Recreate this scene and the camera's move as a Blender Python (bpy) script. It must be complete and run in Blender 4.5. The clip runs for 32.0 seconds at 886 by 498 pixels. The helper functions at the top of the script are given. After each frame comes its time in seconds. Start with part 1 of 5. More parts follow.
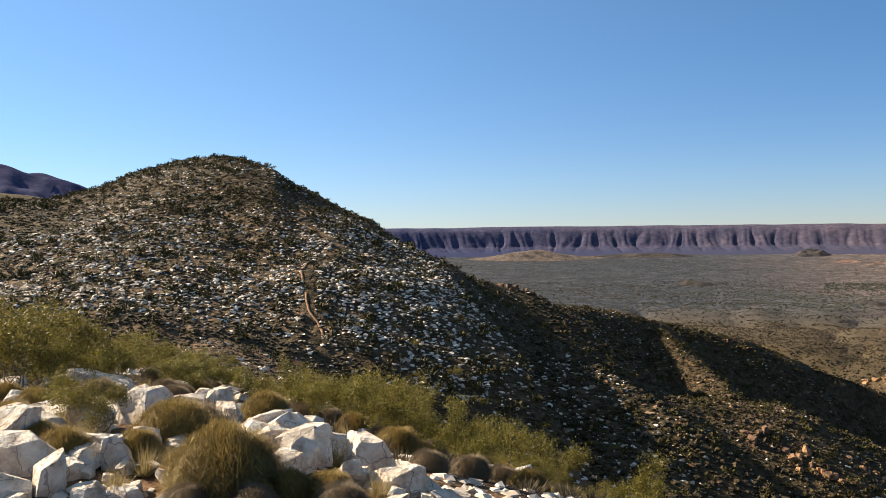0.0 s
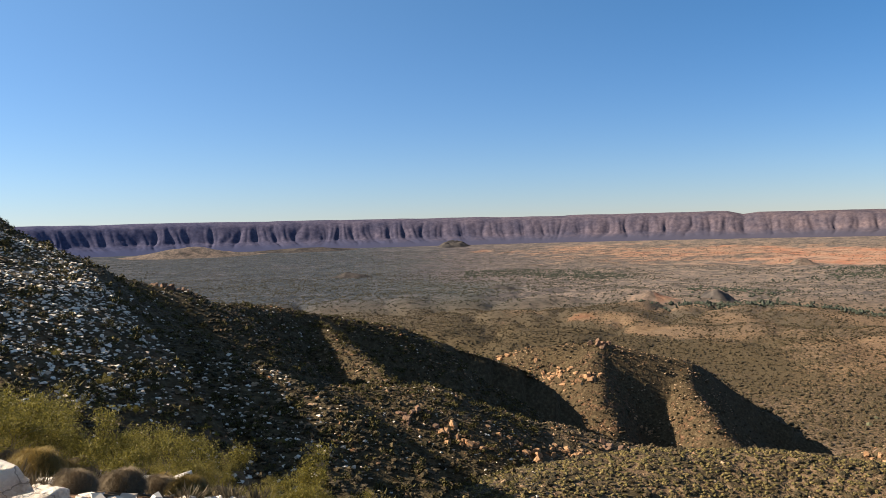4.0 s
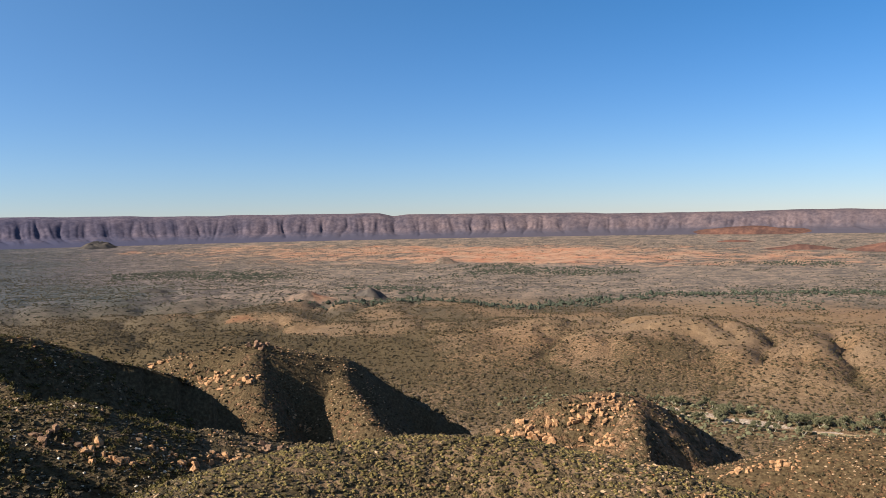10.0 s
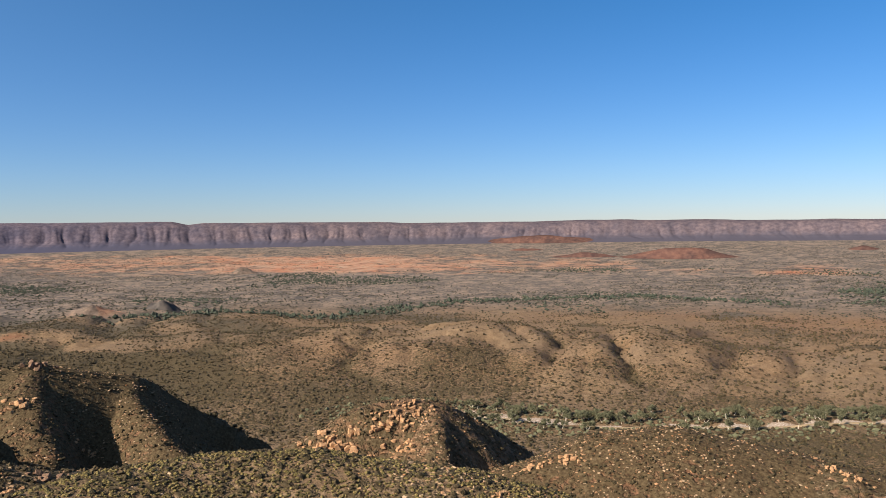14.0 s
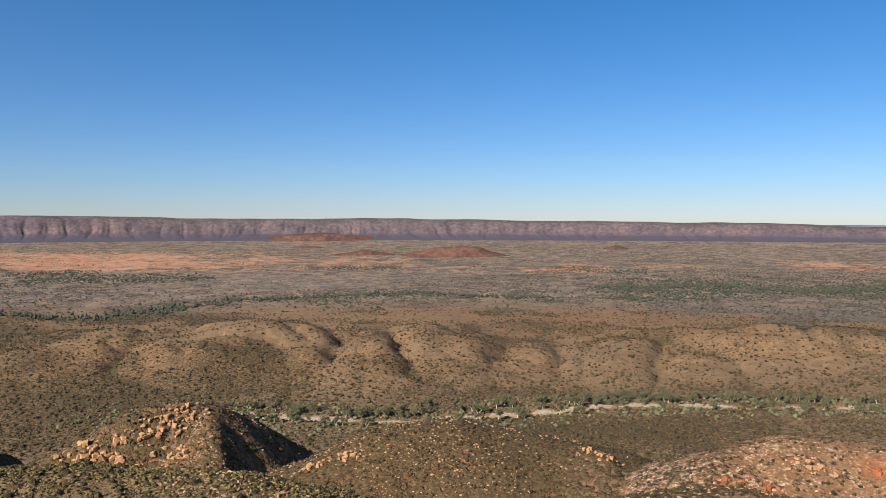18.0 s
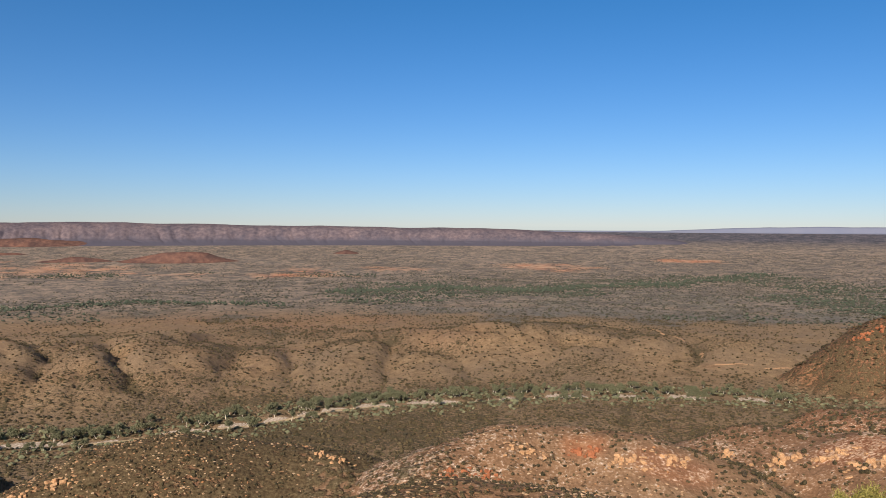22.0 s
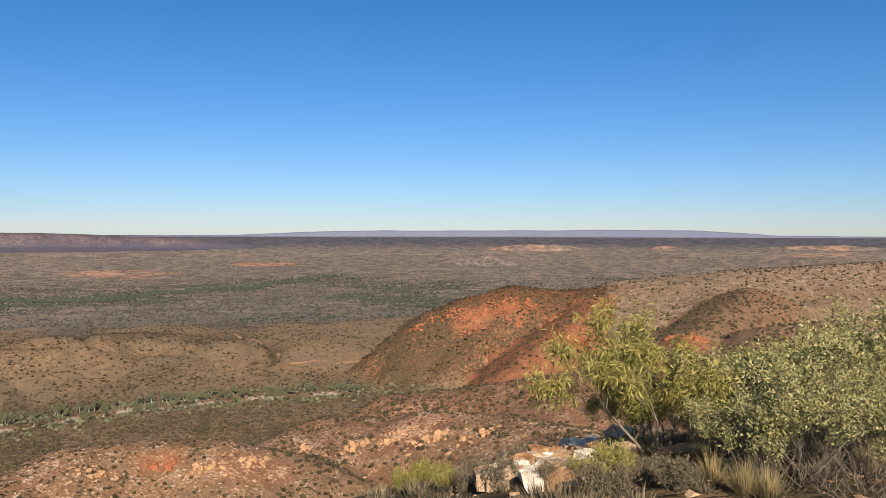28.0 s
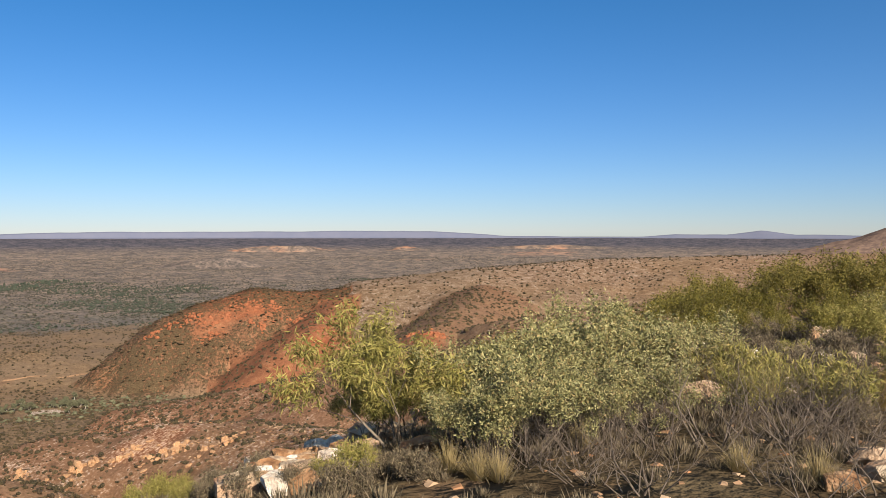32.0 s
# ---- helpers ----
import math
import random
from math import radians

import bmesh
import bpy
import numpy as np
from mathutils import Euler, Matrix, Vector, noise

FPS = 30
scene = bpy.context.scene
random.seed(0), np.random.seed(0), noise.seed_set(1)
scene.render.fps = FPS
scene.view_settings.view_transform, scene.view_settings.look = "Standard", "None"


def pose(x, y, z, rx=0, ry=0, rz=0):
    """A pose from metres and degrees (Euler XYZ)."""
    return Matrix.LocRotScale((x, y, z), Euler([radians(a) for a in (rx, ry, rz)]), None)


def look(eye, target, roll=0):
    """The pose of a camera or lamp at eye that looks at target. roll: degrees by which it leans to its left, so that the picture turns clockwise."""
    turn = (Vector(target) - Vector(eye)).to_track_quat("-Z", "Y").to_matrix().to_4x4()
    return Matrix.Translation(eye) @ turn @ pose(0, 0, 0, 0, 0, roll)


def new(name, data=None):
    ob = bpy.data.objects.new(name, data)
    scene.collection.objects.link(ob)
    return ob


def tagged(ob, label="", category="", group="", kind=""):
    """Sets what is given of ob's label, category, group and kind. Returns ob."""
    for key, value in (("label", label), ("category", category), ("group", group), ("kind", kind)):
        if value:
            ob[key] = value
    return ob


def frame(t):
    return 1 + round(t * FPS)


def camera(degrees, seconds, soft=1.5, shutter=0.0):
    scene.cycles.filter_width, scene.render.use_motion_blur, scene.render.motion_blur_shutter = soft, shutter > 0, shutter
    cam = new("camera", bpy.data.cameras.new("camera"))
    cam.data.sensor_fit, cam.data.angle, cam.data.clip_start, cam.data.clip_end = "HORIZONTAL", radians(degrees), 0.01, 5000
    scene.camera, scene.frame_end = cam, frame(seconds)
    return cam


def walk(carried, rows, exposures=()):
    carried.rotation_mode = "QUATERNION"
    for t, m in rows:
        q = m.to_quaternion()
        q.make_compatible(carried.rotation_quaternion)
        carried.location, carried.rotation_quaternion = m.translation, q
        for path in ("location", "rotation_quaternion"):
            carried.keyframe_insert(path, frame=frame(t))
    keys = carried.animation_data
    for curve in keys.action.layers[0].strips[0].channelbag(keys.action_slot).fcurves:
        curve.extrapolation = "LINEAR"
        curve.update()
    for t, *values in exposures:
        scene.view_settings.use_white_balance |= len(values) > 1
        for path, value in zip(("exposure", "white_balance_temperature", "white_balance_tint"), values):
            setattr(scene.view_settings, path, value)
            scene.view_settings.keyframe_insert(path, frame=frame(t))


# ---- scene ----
cam = camera(57.0, 32.0, soft=0.6)

# seconds, heading (clockwise from +Y), tilt, lean, in degrees; a person turning on the spot
TURN = [
    (0.0, 0.000, -0.875, -0.839),
    (0.5, 3.799, -0.939, -0.700),
    (1.0, 7.161, -1.003, -0.775),
    (1.5, 10.484, -1.152, -0.933),
    (2.0, 12.864, -1.266, -1.134),
    (2.5, 15.238, -1.353, -1.225),
    (3.0, 17.734, -1.464, -1.337),
    (3.5, 20.764, -1.619, -1.454),
    (5.5, 30.611, -1.909, -1.639),
    (6.0, 32.954, -2.055, -1.305),
    (6.5, 35.090, -2.140, -1.172),
    (7.0, 37.583, -2.224, -1.241),
    (7.5, 39.507, -2.315, -1.304),
    (8.0, 41.746, -2.435, -1.380),
    (8.5, 43.669, -2.385, -1.124),
    (9.0, 44.978, -2.326, -0.967),
    (9.5, 46.172, -2.296, -0.978),
    (10.0, 47.216, -2.217, -1.077),
    (10.5, 47.986, -2.066, -1.063),
    (11.0, 48.683, -1.949, -1.142),
    (11.5, 49.695, -1.786, -1.210),
    (12.0, 51.381, -1.650, -1.085),
    (12.5, 54.287, -1.726, -0.956),
    (13.0, 56.843, -1.786, -0.936),
    (13.5, 59.758, -1.869, -0.977),
    (14.0, 61.119, -1.800, -0.874),
    (14.5, 62.968, -1.764, -0.804),
    (16.5, 70.598, -1.958, -0.473),
    (17.0, 72.524, -2.000, -0.462),
    (17.5, 74.289, -2.074, -0.187),
    (18.0, 76.423, -2.069, 0.037),
    (18.5, 78.496, -2.057, 0.042),
    (19.0, 80.158, -2.075, -0.002),
    (19.5, 82.805, -2.114, -0.099),
    (20.0, 85.536, -2.138, -0.039),
    (20.5, 88.175, -2.065, 0.141),
    (21.0, 90.238, -1.875, 0.280),
    (21.5, 92.515, -1.780, 0.380),
    (22.0, 95.163, -1.685, 0.256),
    (22.5, 98.019, -1.568, 0.086),
    (23.0, 100.131, -1.451, -0.106),
    (23.5, 102.277, -1.261, -0.131),
    (24.0, 104.724, -1.245, -0.131),
    (24.5, 108.348, -1.268, -0.121),
    (26.5, 117.427, -1.318, -0.133),
    (27.0, 120.797, -1.314, -0.064),
    (27.5, 122.155, -1.241, 0.060),
    (28.0, 124.292, -1.310, 0.109),
    (28.5, 127.092, -1.363, 0.191),
    (29.0, 129.755, -1.387, -0.109),
    (29.5, 132.104, -1.405, -0.120),
    (30.0, 134.494, -1.438, -0.041),
    (30.5, 136.485, -1.437, 0.048),
    (31.0, 138.228, -1.368, 0.076),
    (31.5, 139.586, -1.303, 0.083),
    (32.0, 142.111, -1.222, -0.000),
]
ARM = 0.06
PATH = []
for sec, yaw, tilt, lean in TURN:
    a = radians(yaw)
    PATH.append((sec, pose(ARM * math.sin(a), ARM * math.cos(a), 0, 90 + tilt, 0, -yaw) @ pose(0, 0, 0, 0, 0, lean)))
walk(cam, PATH, exposures=[(0, 1.34, 6750, 10), (9, 1.30, 6350, 10), (19, 1.02, 6250, 10), (24, 0.92, 6250, 10), (32, 1.08, 6300, 10)])

# ---------------------------------------------------------------- light
SUN_AZ, SUN_EL = -65.0, 30.0
world = bpy.data.worlds.new("world")
scene.world = world
world.use_nodes = True
wn, wl = world.node_tree.nodes, world.node_tree.links
sky = wn.new("ShaderNodeTexSky")
sky.sky_type = "NISHITA"
sky.sun_disc = False
sky.sun_elevation = radians(SUN_EL)
sky.sun_rotation = radians(SUN_AZ)
sky.altitude = 700
sky.air_density = 1.0
sky.dust_density = 0.0
sky.ozone_density = 2.0
wn["Background"].inputs["Strength"].default_value = 0.053
deep = wn.new("ShaderNodeHueSaturation")
deep.inputs["Saturation"].default_value = 1.12
wl.new(sky.outputs["Color"], deep.inputs["Color"])
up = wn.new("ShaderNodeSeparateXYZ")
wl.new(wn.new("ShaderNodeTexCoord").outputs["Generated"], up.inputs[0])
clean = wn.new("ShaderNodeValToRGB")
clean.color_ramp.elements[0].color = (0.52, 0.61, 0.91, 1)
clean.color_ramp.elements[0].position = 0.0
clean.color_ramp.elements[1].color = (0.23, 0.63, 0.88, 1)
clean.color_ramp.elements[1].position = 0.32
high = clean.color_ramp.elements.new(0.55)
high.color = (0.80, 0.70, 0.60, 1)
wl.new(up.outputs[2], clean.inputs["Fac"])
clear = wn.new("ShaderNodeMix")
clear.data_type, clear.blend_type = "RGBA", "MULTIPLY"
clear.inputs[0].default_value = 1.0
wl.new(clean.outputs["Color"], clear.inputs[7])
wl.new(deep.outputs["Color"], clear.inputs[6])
SUN_DIR = Vector((math.sin(radians(SUN_AZ)) * math.cos(radians(SUN_EL)), math.cos(radians(SUN_AZ)) * math.cos(radians(SUN_EL)), math.sin(radians(SUN_EL))))
# the pale glow of dust round the sun
toward = wn.new("ShaderNodeVectorMath")
toward.operation = "DOT_PRODUCT"
wl.new(wn.new("ShaderNodeTexCoord").outputs["Generated"], toward.inputs[0])
toward.inputs[1].default_value = SUN_DIR
half_way = wn.new("ShaderNodeMath")
half_way.operation = "MULTIPLY_ADD"
half_way.inputs[1].default_value = half_way.inputs[2].default_value = 0.5
wl.new(toward.outputs["Value"], half_way.inputs[0])
lobe = wn.new("ShaderNodeMath")
lobe.operation = "POWER"
lobe.inputs[1].default_value = 2.2
wl.new(half_way.outputs[0], lobe.inputs[0])
dust = wn.new("ShaderNodeMix")
dust.data_type, dust.blend_type = "RGBA", "ADD"
dust.inputs[7].default_value = (1.6, 1.9, 2.0, 1)
wl.new(lobe.outputs[0], dust.inputs[0])
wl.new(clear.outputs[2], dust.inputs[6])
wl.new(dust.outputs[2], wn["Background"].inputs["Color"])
sun = new("sun", bpy.data.lights.new("sun", "SUN"))
sun.data.energy = 5.0
sun.data.angle = radians(0.53)
sun.data.color = (1.0, 0.84, 0.64)
sun.matrix_world = look(SUN_DIR * 50, (0, 0, 0))


# ---------------------------------------------------------------- numbers: noise and land form
def hash2(i, j, seed):
    h = (i.astype(np.int64) * 374761393 + j.astype(np.int64) * 668265263 + seed * 1274126177) & 0xFFFFFFFF
    h = ((h ^ (h >> 13)) * 1274126177) & 0xFFFFFFFF
    return ((h ^ (h >> 16)) & 0xFFFF) / 65535.0


def vnoise(x, y, seed=0):
    """Smooth value noise, 0 to 1."""
    i, j = np.floor(x), np.floor(y)
    fx, fy = x - i, y - j
    fx, fy = fx * fx * (3 - 2 * fx), fy * fy * (3 - 2 * fy)
    a, b = hash2(i, j, seed), hash2(i + 1, j, seed)
    c, d = hash2(i, j + 1, seed), hash2(i + 1, j + 1, seed)
    return (a * (1 - fx) + b * fx) * (1 - fy) + (c * (1 - fx) + d * fx) * fy


def fbm(x, y, size, octaves=4, seed=0):
    s, amp, tot = 0.0, 1.0, 0.0
    for k in range(octaves):
        s = s + amp * vnoise(x / size * 2 ** k + 7.3 * k, y / size * 2 ** k - 3.1 * k, seed + k)
        tot += amp
        amp *= 0.5
    return s / tot * 2 - 1


def ridged(x, y, size, octaves=3, seed=0):
    s, amp, tot = 0.0, 1.0, 0.0
    for k in range(octaves):
        s = s + amp * (1 - np.abs(2 * vnoise(x / size * 2 ** k, y / size * 2 ** k, seed + k) - 1))
        tot += amp
        amp *= 0.5
    return s / tot


def smooth(a, b, v):
    t = np.clip((v - a) / (b - a), 0, 1)
    return t * t * (3 - 2 * t)


def polar(az, d, el=0.0):
    a = radians(az)
    return d * math.sin(a), d * math.cos(a), d * math.tan(radians(el))


def far(true_distance):
    """Distances past two kilometres are drawn together, so that the horizon lies within five."""
    u = max(true_distance - 2000.0, 0.0)
    return min(true_distance, 2000.0) + 2700.0 * u / (u + 2700.0)


FLOOR = -150.0


def plain(r):
    v = np.clip(r - 2000.0, 0, 2416)
    return FLOOR * r / (np.minimum(r, 2000.0) + 2700.0 * v / (2700.0 - v))


# Hills: crest lines as heading, distance, angle of height from the eye; slopes of the two sides (left, right of the line), roundness, gullying
HILLS = {
    "summit": dict(pts=[(172, 120, -7), (169, 60, -5.2), (168, 30, -5.9), (168, 9, -11.5), (80, 1.0, -58.8)], sl=0.42, sr=0.52, w=7.0, rough=0.10, q=0.0004, e=0.25),
    "rocky_crest": dict(pts=[(150, 1.0, -58.8), (-25, 7, -14.2), (-25, 18, -9.2), (-20, 52, -8.8), (-17, 88, -7.8), (-16, 108, -6.8)], sl=0.42, sr=0.43, w=3.0, rough=0.10, q=0.0004, e=0.25),
    "peak": dict(pts=[(-60, 460, -2.0), (-36, 360, -1.5), (-28.6, 312, -1.8), (-25, 294, 1.5), (-20.2, 262, 4.0), (-15.3, 232, 5.25), (-11.8, 226, 3.9), (-8.8, 222, 1.6), (-5.0, 220, -0.6)],
                 sl=0.6, sr=0.27, w=10.0, rough=0.14, q=0.0002, e=0.5),
    "peak_ridge": dict(pts=[(-15.3, 231, 5.4), (-11.6, 226, 4.1), (-8.8, 222, 1.9), (-4.1, 220, -0.3), (0.6, 222, -2.6), (4.6, 226, -3.7), (6.5, 236, -4.9)],
                 sl=0.6, sr=0.6, w=6.0, rough=0.2, q=0.001, e=0.5),
    "near_spur": dict(pts=[(-3.0, 212, -1.6), (0.5, 190, -4.2), (6.6, 150, -9.4), (10.5, 128, -13.0), (15, 112, -17.5), (24, 95, -26)], sl=0.75, sr=0.16, w=4.0, rough=0.25),
    "knob": dict(pts=[(5, 228, -4.6), (11.5, 262, -5.3), (16, 272, -6.3), (19.5, 278, -6.95), (22.1, 282, -8.0), (24.1, 290, -9.8), (27.0, 300, -12.0), (31, 310, -17)], sl=0.5, sr=1.05, w=6.0, rough=0.25),
    "front_spur": dict(pts=[(9, 178, -11.6), (15.9, 200, -11.1), (21.5, 206, -11.2), (30.1, 216, -13.9), (37.3, 226, -15.4), (42, 228, -18.5)], sl=0.5, sr=0.5, w=9.0, rough=0.3),
    "dark_dome": dict(pts=[(24.0, 410, -10.6), (26.5, 402, -9.5), (29.5, 395, -8.7), (34.2, 390, -8.4), (39.4, 400, -9.5), (44.4, 432, -12.4), (49.0, 470, -15.8)], sl=0.6, sr=1.05, w=9.0, rough=0.28),
    "dome_rib": dict(pts=[(39.4, 400, -9.6), (40.4, 378, -11.6), (42.0, 352, -13.8), (43.5, 338, -15.4)], sl=1.4, sr=0.55, w=5.0, rough=0.42),
    "dome_buttress": dict(pts=[(34.2, 390, -8.5), (34.0, 378, -9.3), (34.4, 355, -11.5), (35.2, 332, -14.2)], sl=1.3, sr=0.5, w=5.0, rough=0.42),
    "knob_rib": dict(pts=[(14.5, 268, -6.1), (17.0, 244, -8.4), (19.5, 222, -10.6), (21, 212, -12)], sl=1.4, sr=0.45, w=4.0, rough=0.25),
    "orange_rib": dict(pts=[(60.0, 317, -12.3), (60.7, 300, -14.0), (60.4, 284, -16.0), (60.0, 268, -17.8)], sl=1.5, sr=0.5, w=4.0, rough=0.4),
    "ridge_rib": dict(pts=[(85.5, 288, -15.3), (87.8, 278, -15.9), (89.2, 258, -18.4), (90, 240, -21)], sl=1.5, sr=0.4, w=3.0, rough=0.25),
    "green_spur": dict(pts=[(20, 112, -21), (31.5, 150, -17.0), (38, 166, -15.7), (45, 174, -15.4), (51, 174, -15.6), (56, 170, -16.5), (61, 165, -17.2), (65.3, 160, -18.3), (71, 160, -22)], sl=0.5, sr=0.36, w=14.0, rough=0.12),
    "orange_dome": dict(pts=[(50.2, 300, -15.9), (52.8, 305, -14.0), (55.3, 310, -12.6), (58.4, 315, -12.0), (60.5, 318, -12.4), (63.2, 328, -13.7), (66.8, 340, -16.8), (69, 346, -19)], sl=0.65, sr=1.05, w=5.0, rough=0.3),
    "brown_ridge": dict(pts=[(65.5, 262, -18.2), (70.1, 280, -15.7), (73, 288, -14.4), (76.8, 292, -13.95), (82.8, 292, -14.8), (87.6, 286, -15.6), (90.5, 283, -16.8), (94.0, 278, -19.5)], sl=0.5, sr=0.40, w=12.0, rough=0.25),
    "pink_hill": dict(pts=[(91.4, 246, -19), (96, 265, -15.2), (99.5, 275, -13.9), (104, 280, -13.85), (108.7, 276, -14.1), (113.7, 274, -15.3), (117, 262, -17.5)], sl=0.5, sr=0.42, w=11.0, rough=0.28),
    "low_bench": dict(pts=[(88, 180, -19.5), (96.5, 195, -17.7), (103, 190, -18.3), (110, 170, -19.8)], sl=0.4, sr=0.35, w=8.0, rough=0.25),
    "ochre_hill": dict(pts=[(111.5, 350, -14.6), (116.3, 352, -12.9), (120, 336, -13.0), (123.8, 322, -12.6), (128.8, 300, -12.9), (134, 262, -13.6), (139, 200, -14.8)], sl=0.5, sr=0.4, w=10.0, rough=0.3),
    "ochre_back": dict(pts=[(120, 520, -11.5), (124, 500, -11.2), (131, 470, -10.2), (137, 430, -9.5), (143, 400, -9.0), (150, 370, -9.0)], sl=0.4, sr=0.35, w=10.0, rough=0.3),
    "red_hill": dict(pts=[(118.8, 845, -9.9), (120.9, 864, -8.7), (123.3, 880, -6.3), (125.9, 898, -4.75), (129.1, 912, -3.85), (132.8, 930, -4.15), (138.5, 945, -3.5), (144, 980, -3.1)], sl=0.6, sr=0.6, w=16.0, rough=0.34),
    "red_spur": dict(pts=[(130.5, 720, -8.6), (133.0, 770, -6.7), (134.5, 830, -5.4), (135.5, 890, -4.3)], sl=0.45, sr=0.45, w=8.0, rough=0.3),
    "scar_spur": dict(pts=[(139.5, 520, -8.4), (141.5, 590, -6.8), (143.5, 700, -5.2), (145, 850, -3.7)], sl=0.4, sr=0.4, w=10.0, rough=0.3),
    "tan_plateau": dict(pts=[(136, 960, -3.5), (144, 1000, -2.65), (152.8, 1120, -1.9), (161.8, 1200, -1.6), (170, 1300, -1.35), (184, 1400, -1.0)], sl=0.25, sr=0.16, w=40.0, rough=0.3, q=0.0002, e=0.5),
    "tan_slope": dict(pts=[(146, 560, -6.4), (152, 600, -5.4), (158, 620, -4.7), (165, 620, -3.9), (176, 600, -3.0)], sl=0.3, sr=0.22, w=30.0, rough=0.3, q=0.0004, e=0.5),
    "west_hill": dict(pts=[(-60, 900, 4.0), (-40, 800, 4.2), (-31, 760, 3.4), (-27.5, 745, 3.0), (-24.5, 720, 2.3), (-18, 700, 0)], sl=0.35, sr=0.3, w=20.0, rough=0.25, q=0.0003),
    "west_range": dict(pts=[(-70, 2200, 5), (-33, 2100, 5), (-28.6, 2050, 4.9), (-27.1, 2050, 4.25), (-26.3, 2050, 4.4), (-25.5, 2050, 3.8), (-24, 2050, 2.8), (-15, 2050, -2)], sl=0.4, sr=0.4, w=15.0, rough=0.2, q=0.0001),
}
# steeper shoulders of the peak: heading, change of its angle
PEAK_SHAPE = ([-32, -28.5, -25, -22.6, -20.2, -17.7, -15.3, -13.3, -11.6, -10.3, -8.8, -6.4, -4.1, -1.7, 0.6], [0.0, 0.2, -0.6, -0.55, -0.1, 0.2, 0.3, 0.4, 0.25, -0.45, -0.75, -1.25, -1.3, -0.8, 0.0])
ORDER = list(HILLS)
WASH = [(56, 660), (62.9, 640), (67, 622), (72.8, 613), (78, 622), (84.0, 646), (88, 672), (91.8, 687), (97.5, 701), (103, 718), (108.7, 736), (113, 752), (118.6, 768), (122, 772), (128, 800)]


def seg_field(x, y, pts):
    """For each piece of a crest line: the distance, the crest's height there, and the side."""
    xyz = [polar(*p) for p in pts]
    for (ax, ay, az_), (bx, by, bz) in zip(xyz, xyz[1:]):
        dx, dy = bx - ax, by - ay
        u = ((x - ax) * dx + (y - ay) * dy) / (dx * dx + dy * dy)
        t = np.clip(u, 0, 1)
        px_, py_ = x - ax - t * dx, y - ay - t * dy
        yield np.hypot(px_, py_), az_ + t * (bz - az_), dx * py_ - dy * px_


def past_ends(x, y, pts):
    """How far beyond the two ends of a crest line."""
    xyz = [polar(*p) for p in pts]
    out = 0.0
    for (ax, ay, _), (bx, by, _) in ((xyz[1], xyz[0]), (xyz[-2], xyz[-1])):
        n = math.hypot(bx - ax, by - ay)
        u = ((x - bx) * (bx - ax) + (y - by) * (by - ay)) / n
        out = out + np.where(np.hypot(x - bx, y - by) < 3 * np.maximum(u, 0) + 1e-6, np.maximum(u, 0), 0.55 * np.maximum(u, 0))
    return out


def path_distance(x, y, pts):
    best = np.full(x.shape, 1e9)
    for dist, _, _ in seg_field(x, y, [(a, d, 0) for a, d in pts]):
        best = np.minimum(best, dist)
    return best


def hollows(x, y):
    """Rounded foothills (1) and the gullies between them (0), which drain towards the creek."""
    r, q = np.hypot(x, y), 900 * np.arctan2(x, y)
    wq, wr = q + 40 * fbm(x, y, 170, 3, 2), r + 40 * fbm(x, y, 120, 2, 4)
    return 0.62 * np.sqrt(np.abs(2 * vnoise(wq / 92, wr / 210, 11) - 1)) + 0.38 * np.sqrt(np.abs(2 * vnoise(wq / 36, wr / 75, 13) - 1))


